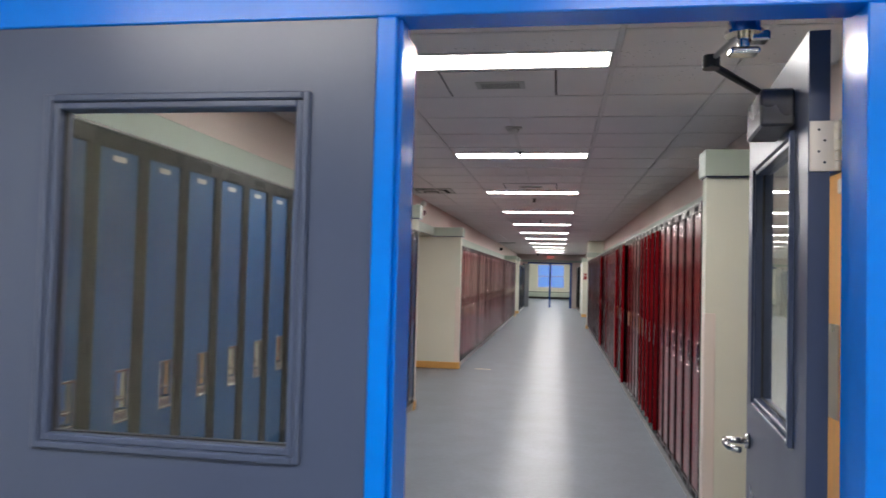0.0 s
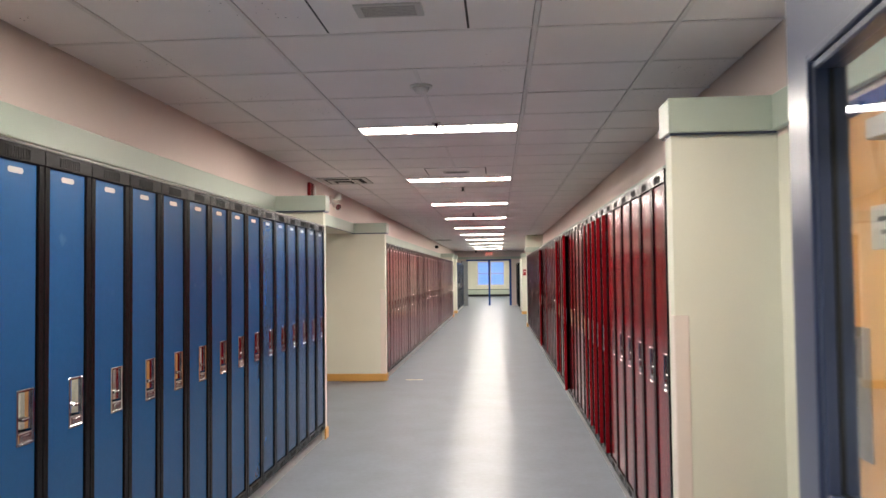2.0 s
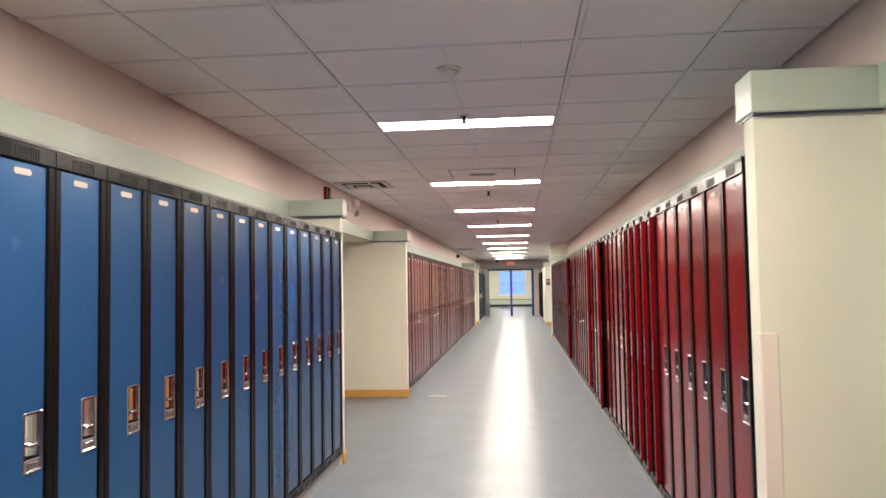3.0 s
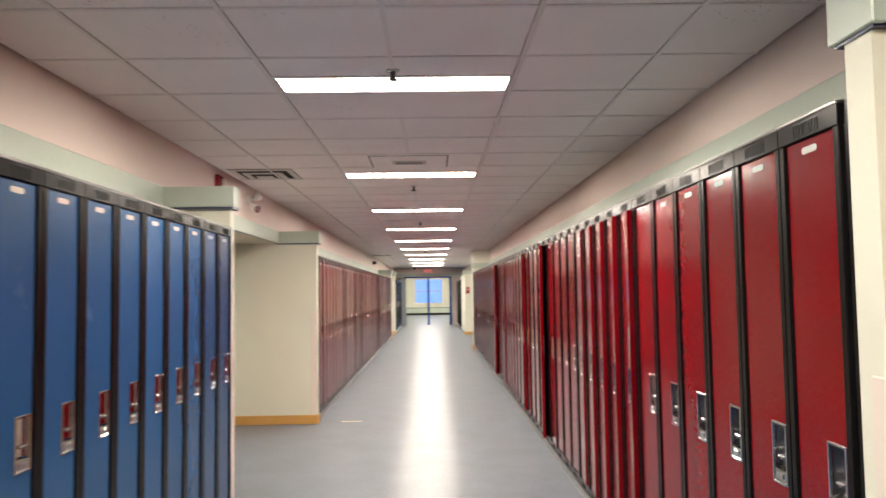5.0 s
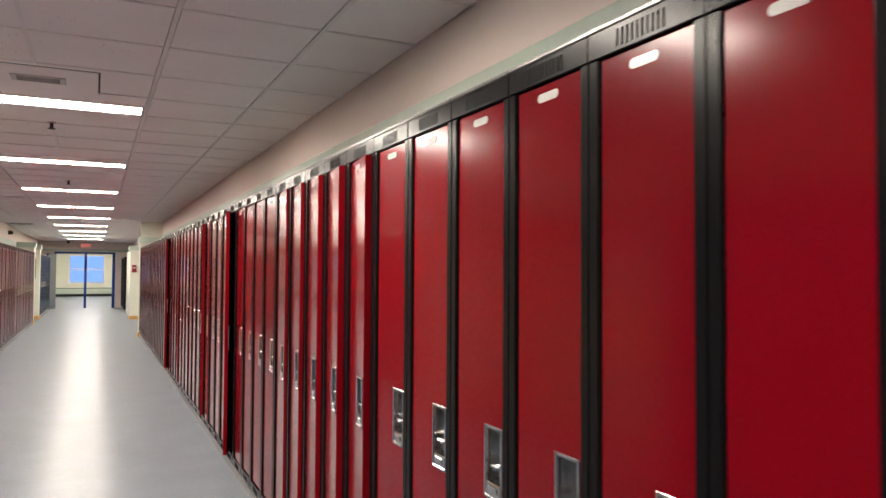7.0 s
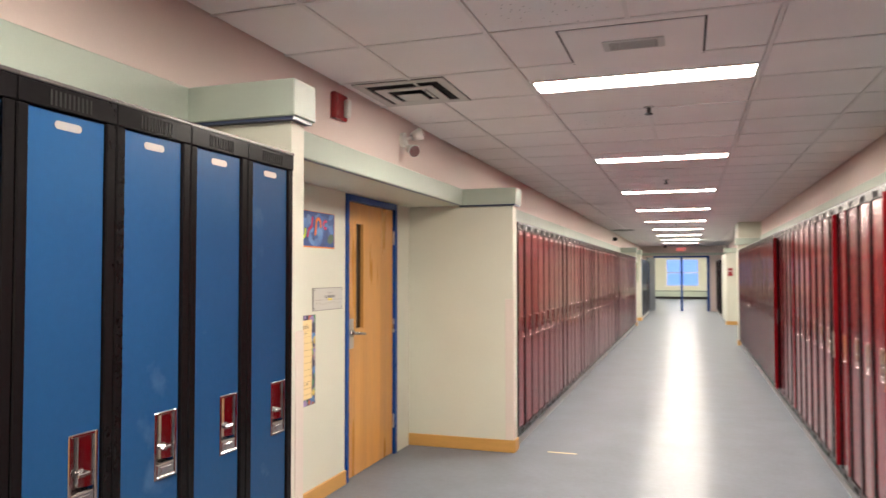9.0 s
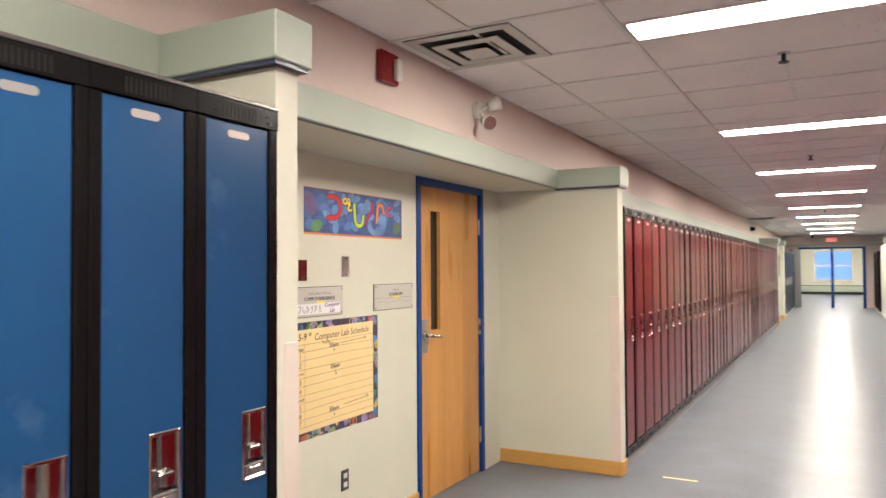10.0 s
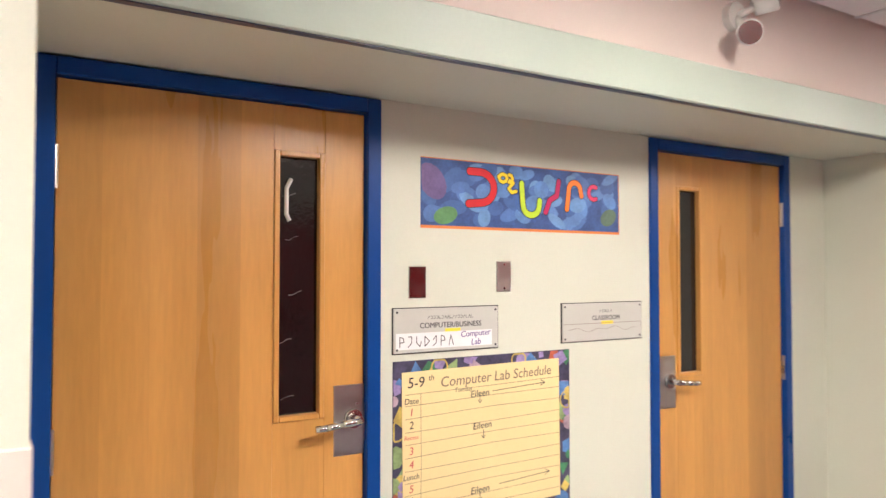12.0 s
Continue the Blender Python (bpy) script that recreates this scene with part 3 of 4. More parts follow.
# ---- alcove doors ----
def wood_door(name, label, x, y0, y1, facing, handle_y, win_y, group, film=False):
    """A veneer door in a blue frame in a wall along y; facing is +1 when it faces +x. y0, y1: outer frame."""
    f = facing
    t = thing("door_frame", "deep blue painted steel door frame", "door frame", kind="structure", at=pose(x, 0, 0))

    def fx(a, b):
        return (min(f * a, f * b), max(f * a, f * b))
    fw = 0.085 if f < 0 else 0.048
    part("jamb", boxes((*fx(-0.11, 0.012), y0, y0 + fw, 0, 2.105, 0.003)), M_DFRAME, t)
    part("jamb", boxes((*fx(-0.11, 0.012), y1 - fw, y1, 0, 2.105, 0.003)), M_DFRAME, t)
    part("header", boxes((*fx(-0.11, 0.012), y0 + fw, y1 - fw, 2.057, 2.105, 0.003)), M_DFRAME, t)
    d = thing(name, label, "door", group, at=pose(x, 0, 0))
    a0, a1, Z0, Z1 = y0 + fw + 0.003, y1 - fw - 0.003, 0.01, 2.053
    w0, w1 = win_y
    g0, g1 = 1.085, 1.915
    X = fx(-0.058, -0.014)
    part("leaf", boxes((*X, a0, w0, Z0, Z1, 0.0015), (*X, w1, a1, Z0, Z1, 0.0015), (*X, w0, w1, Z0, g0), (*X, w0, w1, g1, Z1)), M_WOOD, d)
    s = 0.018
    B = fx(-0.066, -0.008)
    part("window_bead", boxes((*B, w0, w0 + s, g0, g1, 0.003), (*B, w1 - s, w1, g0, g1, 0.003), (*B, w0 + s, w1 - s, g0, g0 + s, 0.003), (*B, w0 + s, w1 - s, g1 - s, g1, 0.003)), M_WOOD, d)
    part("pane", boxes((*fx(-0.042, -0.034), w0 + s, w1 - s, g0 + s, g1 - s)), M_DARKGLASS, d, "dark glazed vision panel")
    hy = handle_y
    part("lock_plate", boxes((*fx(-0.014, -0.010), hy - 0.052, hy + 0.052, 0.96, 1.182, 0.001)), M_STEEL, d, "brushed steel lock plate")
    along = -1 if hy - a0 > a1 - hy else 1
    bm = bmesh.new()
    cyl(bm, (f * -0.010, hy + 0.012, 1.075), (f * 0.004, hy + 0.012, 1.075), 0.03, n=24)
    cyl(bm, (f * 0.004, hy + 0.012, 1.075), (f * 0.05, hy + 0.012, 1.075), 0.013, n=16)
    tube(bm, [(f * 0.05, hy + 0.012, 1.075), (f * 0.054, hy + along * 0.05, 1.072), (f * 0.052, hy + along * 0.10, 1.066), (f * 0.045, hy + along * 0.135, 1.064)], 0.011, 12)
    part("lever_handle", bm, M_CHROME, d, "chrome lever handle", smooth=True)
    hz_y = a0 - 0.002 if along < 0 else a1 + 0.002
    for z in (0.22, 1.02, 1.76):
        h = part("hinge", cyl(bmesh.new(), (f * -0.004, hz_y, z), (f * -0.004, hz_y, z + 0.115), 0.008, n=12), M_STEEL, d, "steel hinge barrel")
    part("strike", boxes((*fx(-0.014, -0.0105), (a1 if along < 0 else a0) - 0.004, (a1 if along < 0 else a0) + 0.004, 1.0, 1.12)), M_STEEL, d)
    return d


lab_door = wood_door("door", "closed maple door with a narrow covered window", ALCX, 7.962, 8.952, 1, 8.850, (8.600, 8.765), "alcove doors")
class_door = wood_door("door", "closed maple door with a narrow dark window", ALCX, 10.21, 11.186, 1, 10.325, (10.395, 10.560), "alcove doors")
office_door = wood_door("door", "closed maple office door with steel push plate", WR, 3.34, 4.40, -1, 4.26, (4.02, 4.18), "")
part("push_plate", boxes((0.0095, 0.0135, 3.84, 3.99, 0.83, 1.30, 0.001)), M_STEEL, office_door, "dull steel push plate")
part("sign_plate", boxes((0.008, 0.0135, 3.56, 3.80, 1.57, 1.72, 0.002)), M_SIGN, office_door, "grey sign with dark lettering")
part("sign_lettering", boxes((0.0065, 0.0079, 3.60, 3.75, 1.665, 1.68), (0.0065, 0.0079, 3.62, 3.73, 1.62, 1.635)), M_INK, office_door, "dark lettering bars")
part("closer_body", boxes((-0.05, 0.0135, 3.42, 3.70, 1.93, 2.0, 0.005)), M_METALVENT, office_door, "grey door closer")
# white hook and plastic film behind the covered window
part("hook", tube(bmesh.new(), [(-0.030, 8.66, 1.83), (-0.030, 8.645, 1.80), (-0.030, 8.645, 1.72), (-0.030, 8.655, 1.70)], 0.007), M_WHITE, lab_door, "white plastic hook")

film_rng = random.Random(3)
for k in range(5):
    yy, zz = film_rng.uniform(8.622, 8.66), 1.15 + 0.16 * k + film_rng.uniform(-0.02, 0.02)
    pts = [(-0.031, yy + 0.014 * j, zz + 0.004 * j + film_rng.uniform(-0.004, 0.004)) for j in range(4)]
    part("film_crease", tube(bmesh.new(), pts, 0.0008, 5), M_STEEL, lab_door, "shiny crease in clear plastic film")

# ---- alcove wall things ----
def on_alcove(y, z, dx=0.0):
    """Local x runs along +y, local y up, local z out of the wall."""
    return Matrix.Translation((ALCX + dx, y, z)) @ Matrix(((0, 0, 1, 0), (1, 0, 0, 0), (0, 1, 0, 0), (0, 0, 0, 1)))


def stroke(bm, pts, w, z, n=7):
    """A flat ribbon with round ends through pts, lying at height z."""
    for (ax, ay), (bx, by) in zip(pts, pts[1:]):
        d = Vector((bx - ax, by - ay))
        if d.length < 1e-6:
            continue
        p = Vector((-d.y, d.x)).normalized() * w / 2
        vs = [bm.verts.new((ax + p.x, ay + p.y, z)), bm.verts.new((ax - p.x, ay - p.y, z)), bm.verts.new((bx - p.x, by - p.y, z)), bm.verts.new((bx + p.x, by + p.y, z))]
        bm.faces.new(vs)
        z += 0.00001
    for ax, ay in (pts[0], pts[-1], *pts[1:-1]):
        bmesh.ops.create_circle(bm, cap_ends=True, segments=n * 2, radius=w / 2, matrix=Matrix.Translation((ax, ay, z)))
        z += 0.00001
    return bm


def arc(cx, cy, rx, ry, a0, a1, n=9):
    return [(cx + rx * math.cos(radians(a0 + (a1 - a0) * k / n)), cy + ry * math.sin(radians(a0 + (a1 - a0) * k / n))) for k in range(n + 1)]


def pebble_mat(name, c, v=0.35):
    return mat(name, c, 0.45, vary=v, scale=14, fine=90, bump=0.0)


poster = thing("poster", "blue pebble welcome banner with bright syllabic letters", "poster", at=on_alcove(9.105, 1.697))
PW, PH = 0.93, 0.236
part("backing", boxes((0, PW, 0, PH, 0.0005, 0.0015)), pebble_mat("print deep blue", (0.035, 0.085, 0.26), 0.5), poster)
part("border", boxes((0, PW, -0.006, 0.004, 0.0006, 0.0022), (PW - 0.003, PW, 0, PH, 0.0006, 0.0022), (0, PW, PH - 0.002, PH + 0.001, 0.0006, 0.0022)), pebble_mat("print orange", (0.75, 0.22, 0.05), 0.05), poster, "orange paper border")
rng = random.Random(5)
PEB = [pebble_mat("print blue %d" % k, c) for k, c in enumerate([(0.07, 0.16, 0.42), (0.10, 0.22, 0.50), (0.05, 0.12, 0.34), (0.13, 0.27, 0.52)])]
spots = []
for k in range(70):
    spots.append((rng.uniform(0.03, PW - 0.03), rng.uniform(0.02, PH - 0.02), rng.uniform(0.025, 0.06), rng.uniform(0.018, 0.035), rng.uniform(-40, 40), rng.choice(PEB)))
spots += [(0.045, 0.155, 0.07, 0.05, -50, pebble_mat("print violet", (0.14, 0.09, 0.24))), (0.10, 0.04, 0.05, 0.03, 15, pebble_mat("print green", (0.10, 0.26, 0.10))), (0.87, 0.06, 0.045, 0.032, 25, pebble_mat("print olive", (0.09, 0.15, 0.10)))]
for i, (px, py, rx, ry, an, pm) in enumerate(spots):
    bm = bmesh.new()
    e = radians(an)
    vs = []
    for (ux, uy) in arc(0, 0, rx, ry, 0, 337.5, 15):
        qx = px + ux * math.cos(e) - uy * math.sin(e)
        qy = py + ux * math.sin(e) + uy * math.cos(e)
        vs.append(bm.verts.new((min(max(qx, 0.003), PW - 0.004), min(max(qy, 0.005), PH - 0.003), 0.0016 + i * 0.000008)))
    bm.faces.new(vs)
    part("pebble", bm, pm, poster)
GLYPHS = [
    ([(0.20, 0.20), *arc(0.245, 0.145, 0.06, 0.055, 90, -90, 10), (0.195, 0.085)], 0.026, (0.62, 0.01, 0.02)),
    ([(0.325, 0.19), *arc(0.345, 0.185, 0.018, 0.015, 180, -180, 8)], 0.012, (0.85, 0.62, 0.02)),
    ([*arc(0.375, 0.185, 0.014, 0.014, 180, -180, 8), (0.392, 0.17), (0.37, 0.148), (0.385, 0.135), (0.405, 0.14)], 0.012, (0.85, 0.62, 0.02)),
    ([(0.43, 0.17), (0.435, 0.10), *arc(0.475, 0.09, 0.038, 0.035, 180, 360, 8), (0.515, 0.11)], 0.022, (0.50, 0.68, 0.03)),
    ([(0.545, 0.07), (0.565, 0.115), (0.60, 0.135), (0.61, 0.19)], 0.02, (0.50, 0.01, 0.10)),
    ([(0.65, 0.085), (0.66, 0.155), *arc(0.69, 0.16, 0.03, 0.03, 180, 0, 8), (0.725, 0.14)], 0.02, (0.85, 0.20, 0.02)),
    ([*arc(0.79, 0.155, 0.026, 0.026, 60, 300, 8)], 0.015, (0.70, 0.03, 0.12)),
]
for i, (pts, w, c) in enumerate(GLYPHS):
    g = part("letter_outline", stroke(bmesh.new(), pts, w + 0.006, 0.0030 + 0.0006 * (i % 2)), M_INK, poster, "black outline of a letter")
    part("letter", stroke(bmesh.new(), pts, w, 0.0034 + 0.0006 * (i % 2)), pebble_mat("print letter %d" % i, c, 0.06), poster, "bright syllabic letter")


M_OUTLET = mat("dark outlet plate", (0.045, 0.045, 0.05), 0.35, vary=0.1, bump=0)


def switch_plate(y0, y1, z0, z1, material, label):
    t = thing("wall_plate", label, "wall plate", at=on_alcove((y0 + y1) / 2, (z0 + z1) / 2))
    w, h = (y1 - y0) / 2, (z1 - z0) / 2
    part("plate", boxes((-w, w, -h, h, 0, 0.006, 0.002)), material, t)
    bm = bmesh.new()
    for s in (-1, 1):
        cyl(bm, (0, s * h * 0.78, 0.005), (0, s * h * 0.78, 0.0075), 0.004, n=10)
    part("screw", bm, M_CHROME, t, "steel screws")
    return t


switch_plate(9.058, 9.125, 1.453, 1.560, M_CUP, "mirror steel blank wall plate")
switch_plate(9.421, 9.484, 1.47, 1.58, M_STEEL, "brushed steel blank wall plate")
outlet = switch_plate(9.41, 9.475, 0.32, 0.43, M_OUTLET, "dark electrical wall outlet with white sockets")
bm = bmesh.new()
for s in (-1, 1):
    box(bm, -0.016, 0.016, s * 0.024 - 0.013, s * 0.024 + 0.013, 0.005, 0.0075, 0.001)
part("socket", bm, M_WHITE, outlet, "white sockets")


def room_sign(y0, y1, z0, z1, title, label):
    t = thing("room_sign", label, "sign", at=on_alcove(y0, z0))
    w, h = y1 - y0, z1 - z0
    part("plate", boxes((0, w, 0, h, 0.001, 0.008, 0.002)), M_SIGN, t)
    part("edge", boxes((-0.003, w + 0.003, -0.003, h + 0.003, 0.0, 0.004)), M_GASKET, t)
    bm = bmesh.new()
    for sx in (0.012, w - 0.012):
        for sy in (0.012, h - 0.012):
            cyl(bm, (sx, sy, 0.007), (sx, sy, 0.0095), 0.004, n=10)
    part("screw", bm, M_INK, t)
    text_part("lettering", title, 0.026, M_INK, t, pose(w * 0.53, h * 0.60, 0.0085), "dark room name lettering")
    bm = bmesh.new()
    r = random.Random(len(title))
    n = 17 if len(title) > 10 else 6
    x = w * 0.53 - n * 0.0055
    for k in range(n):
        q = r.randint(0, 3)
        if q == 0:
            p = [(x, h * 0.75), (x + 0.004, h * 0.82), (x + 0.008, h * 0.75)]
        elif q == 1:
            p = [(x, h * 0.82), (x, h * 0.75), (x + 0.007, h * 0.76)]
        elif q == 2:
            p = arc(x + 0.003, h * 0.785, 0.0045, 0.005, 120, -120, 5)
        else:
            p = [(x, h * 0.75), (x + 0.003, h * 0.81), (x + 0.007, h * 0.80)]
        stroke(bm, p, 0.0018, 0.0085, 3)
        x += 0.011
    part("syllabics", bm, M_INK, t, "dark syllabic lettering")
    part("marker_patch", boxes((w * 0.47, w * 0.62, h * 0.43, h * 0.52, 0.008, 0.0084)), M_YELLOW, t, "yellow highlighter patch")
    return t


lab_sign = room_sign(9.0, 9.423, 1.271, 1.419, "COMPUTER/BUSINESS", "grey plastic computer room sign with paper strip")
part("paper_strip", boxes((0.008, 0.395, 0.012, 0.066, 0.008, 0.009)), M_PAPERW, lab_sign, "white handwritten paper strip")
bm = bmesh.new()
hand = [[(0, 0), (0, 1), (.5, .9), (.6, .5), (0, .45)], [(0, 1), (.5, 1), (.5, .4), (0, 0)], [(0, 1), (0, .4), (.5, 0), (.7, .5)], [(0, 0), (.7, .5), (0, 1), (0, 0)], [(0, .6), (.5, 1), (.5, .3), (0, 0)], [(0, 0), (0, 1), (.5, .9), (.6, .5), (0, .45)], [(0, 0), (.3, 1), (.7, 0)]]
for k, g in enumerate(hand):
    stroke(bm, [(0.022 + k * 0.032 + a * 0.026, 0.020 + b * 0.034) for a, b in g], 0.0028, 0.0094, 3)
part("hand_syllabics", bm, M_INK, lab_sign, "black hand-drawn syllabics")
text_part("hand_lettering", "Computer\nLab", 0.030, M_PURPLE, lab_sign, pose(0.325, 0.040, 0.0094, 0, 0, 2), "purple handwritten words", shear=0.15)
room = room_sign(9.727, 10.154, 1.271, 1.418, "CLASSROOM", "grey plastic classroom sign beside the door")
bm = boxes((0.006, 0.42, 0.067, 0.0685, 0.008, 0.0086))
stroke(bm, [(0.03 + 0.012 * k, 0.045 + 0.010 * math.sin(k * 0.55) * math.sin(k * 0.21)) for k in range(31)], 0.0012, 0.0086, 3)
part("pencil_line", bm, M_PENCIL, room, "wavy pencil line")

chart = thing("schedule_chart", "yellow handwritten lab schedule on a colourful backing", "poster", at=on_alcove(9.0, 0.655))
CW, CH = 0.765, 0.59
part("backing_sheet", boxes((0, CW, 0, CH, 0.0005, 0.0016)), pebble_mat("print dark collage", (0.05, 0.045, 0.09), 0.9), chart, "dark colourful collage sheet")
bm_cols = [(0.45, 0.10, 0.05), (0.05, 0.22, 0.10), (0.30, 0.22, 0.45), (0.08, 0.20, 0.45), (0.55, 0.40, 0.10), (0.25, 0.35, 0.15), (0.42, 0.30, 0.36)]
COL = [pebble_mat("print collage %d" % k, c, 0.6) for k, c in enumerate(bm_cols)]
for k in range(64):
    side = k % 4
    px, py = (rng.uniform(0, CW), rng.uniform(CH - 0.05, CH)) if side == 0 else (rng.uniform(0, CW), rng.uniform(0, 0.04)) if side == 1 else (rng.uniform(CW - 0.05, CW), rng.uniform(0, CH)) if side == 2 else (rng.uniform(0, 0.04), rng.uniform(0, CH))
    bm = bmesh.new()
    n = rng.choice([3, 4, 5, 10])
    r0 = rng.uniform(0.015, 0.04)
    ph = rng.uniform(0, 360)
    vs = [bm.verts.new((min(max(px + a, 0.002), CW - 0.002), min(max(py + b, 0.002), CH - 0.002), 0.0018 + k * 0.000008)) for a, b in arc(0, 0, r0, r0, ph, ph + 360 - 360 / n, n - 1)]
    bm.faces.new(vs)
    part("collage_shape", bm, rng.choice(COL), chart)
for px, py in ((0.52, CH - 0.025), (0.75, 0.40), (0.015, 0.36), (0.18, CH - 0.03), (0.20, 0.02), (0.52, 0.02)):
    bm = bmesh.new()
    ring = [(min(max(a, 0.004), CW - 0.004), min(max(b, 0.004), CH - 0.004)) for a, b in arc(px, py, 0.032, 0.032, 0, 360, 14)]
    stroke(bm, ring, 0.006, 0.0027, 3)
    part("collage_ring", bm, COL[4], chart, "gold ring motif")
sheet = part("paper_sheet", boxes((0.038, 0.715, 0.038, 0.552, 0.0042, 0.0052)), M_PAPER, chart, "yellow lined chart paper")
sheet.matrix_basis = pose(0, 0, 0, 0, 0, 0.6)
def ch(name, body, size, m, x, yy, rot=0.6, al="CENTER", label=""):
    text_part(name, body, size, m, chart, pose(x, yy, 0.0064, 0, 0, rot), label or "handwritten words", align=al, shear=0.12, depth=0.0002)


ch("title", "5-9", 0.05, M_INK, 0.085, 0.515)
ch("title", "th", 0.028, M_INK, 0.145, 0.528)
ch("title", "Computer Lab Schedule", 0.050, M_PENCIL, 0.425, 0.513, 1.0)
ch("title", "Tuesday", 0.022, M_PENCIL, 0.275, 0.478)
ROWS_Y = [0.455, 0.418, 0.375, 0.335, 0.290, 0.245, 0.205, 0.165, 0.125, 0.085]
for lab, yy, s, m in zip(["Date", "1", "2", "Recess", "3", "4", "Lunch", "5", "6", "7"], ROWS_Y, [.028, .036, .036, .02, .036, .036, .026, .036, .036, .036], [M_INK, M_REDINK, M_INK, M_REDINK, M_REDINK, M_REDINK, M_INK, M_REDINK, M_INK, M_REDINK]):
    ch("row_label", lab, s, m, 0.068, yy)
bm = bmesh.new()
for k, yy in enumerate([0.478, 0.440, 0.397, 0.353, 0.312, 0.268, 0.225, 0.185, 0.145, 0.105, 0.065]):
    stroke(bm, [(0.045, yy), (0.40, yy + 0.005 + 0.004 * (k % 3)), (0.708, yy + 0.012)], 0.0016, 0.0062, 3)
stroke(bm, [(0.104, 0.478), (0.106, 0.25), (0.104, 0.06)], 0.0016, 0.0066, 3)
part("ruled_line", bm, M_PENCIL, chart, "brown hand-ruled lines")
bm = bmesh.new()
for ax, ay, bx in ((0.40, 0.462, 0.64), (0.43, 0.130, 0.66)):
    stroke(bm, [(ax, ay), (bx, ay + 0.012)], 0.0022, 0.0063, 3)
    stroke(bm, [(bx - 0.02, ay + 0.022), (bx, ay + 0.012), (bx - 0.022, ay + 0.002)], 0.0022, 0.0066, 3)
for ax, ay in ((0.345, 0.425), (0.36, 0.300), (0.345, 0.085)):
    stroke(bm, [(ax, ay + 0.03), (ax, ay)], 0.0022, 0.0063, 3)
    stroke(bm, [(ax - 0.008, ay + 0.01), (ax, ay), (ax + 0.008, ay + 0.01)], 0.0022, 0.0066, 3)
part("arrow", bm, M_INK, chart, "black pen arrows")
for x, yy in ((0.345, 0.458), (0.355, 0.345), (0.345, 0.122)):
    ch("entry", "Eileen", 0.034, M_INK, x, yy, 2)

M_LENS = mat("silvered lens", (0.5, 0.49, 0.47), 0.15, metal=0.8, vary=0.2, scale=20)
# alarm and emergency lamp on the upper wall
alarm = thing("fire_alarm", "red wall fire alarm with clear strobe", "fire alarm")
part("housing", boxes((WL, WL + 0.035, 9.045, 9.195, 2.39, 2.54, 0.006)), M_REDPL, alarm)
part("strobe", boxes((WL + 0.035, WL + 0.065, 9.14, 9.185, 2.41, 2.51, 0.006)), M_WHITE, alarm, "clear strobe lens")
emer = thing("emergency_light", "twin-head white emergency lamp on the upper wall", "emergency light")
part("mount", cyl(bmesh.new(), (WL, 10.11, 2.45), (WL + 0.03, 10.11, 2.45), 0.05, n=24), M_WHITE, emer)
for dy, z, tip in ((-0.01, 2.385, (0.06, -0.05, -0.03)), (0.045, 2.475, (0.05, 0.045, 0.03))):
    bm = bmesh.new()
    c = Vector((WL + 0.06, 10.11 + dy, z))
    cyl(bm, (WL + 0.02, 10.11, 2.45), c, 0.012, n=12)
    cyl(bm, c, c + Vector(tip), 0.028, 0.045, n=20)
    hd = part("lamp_head", bm, M_WHITE, emer, "white swivelling lamp head", smooth=True)
    part("lens", cyl(bmesh.new(), c + Vector(tip), c + Vector(tip) * 1.06, 0.04, n=20), M_LENS, hd, "bright lamp lens")

# ---- ceiling things ----
def troffer(yc, xs=(-0.965, 0.265), drop=0.0):
    t = thing("ceiling_light", "lit recessed fluorescent ceiling troffer", "ceiling light", "corridor ceiling lights")
    x0, x1 = xs[0] + 0.013, xs[1] - 0.013
    y0, y1 = yc - 0.1345, yc + 0.1345
    s = 0.016
    part("frame", boxes((x0, x1, y0, y0 + s, CEIL - 0.003 - drop, CEIL + 0.02 - drop, 0.001), (x0, x1, y1 - s, y1, CEIL - 0.003 - drop, CEIL + 0.02 - drop, 0.001), (x0, x0 + s, y0 + s, y1 - s, CEIL - 0.003 - drop, CEIL + 0.02 - drop, 0.001), (x1 - s, x1, y0 + s, y1 - s, CEIL - 0.003 - drop, CEIL + 0.02 - drop, 0.001)), M_METALVENT, t, "pale metal frame")
    part("diffuser", boxes((x0 + s, x1 - s, y0 + s, y1 - s, CEIL + 0.0065 - drop, CEIL + 0.0135 - drop)), M_LAMP, t, "glowing diffuser")
    return t


for c in LIGHT_Y:
    troffer(c)
# unseen lamp, added behind the camera to light the vestibule
troffer(-2.21)
# unseen lamp, placed from the highlight at the top of the door leaf
troffer(-0.10, (-1.95, -0.72), 0.021)
# unseen lamp, added to brighten the blue entrance frame
troffer(-0.10, (0.0, 1.23), 0.021)
vent = thing("air_vent", "square grey ceiling air diffuser with dark slots", "air vent")
vx0, vx1, vy0, vy1 = VENT
part("backing", boxes((vx0, vx1, vy0, vy1, CEIL - 0.004, CEIL - 0.001)), M_SLOT, vent)
for k, m in enumerate((0.0, 0.10, 0.20)):
    a0, a1, b0, b1 = vx0 + m, vx1 - m, vy0 + m, vy1 - m
    w, z = 0.052, CEIL - 0.010 - 0.012 * k
    if k < 2:
        part("vane", boxes((a0, a1, b0, b0 + w, z, z + 0.006), (a0, a1, b1 - w, b1, z, z + 0.006), (a0, a0 + w, b0 + w, b1 - w, z, z + 0.006), (a1 - w, a1, b0 + w, b1 - w, z, z + 0.006)), M_METALVENT, vent)
    else:
        part("centre_plate", boxes((a0, a1, b0, b1, z, z + 0.006, 0.002)), M_METALVENT, vent)
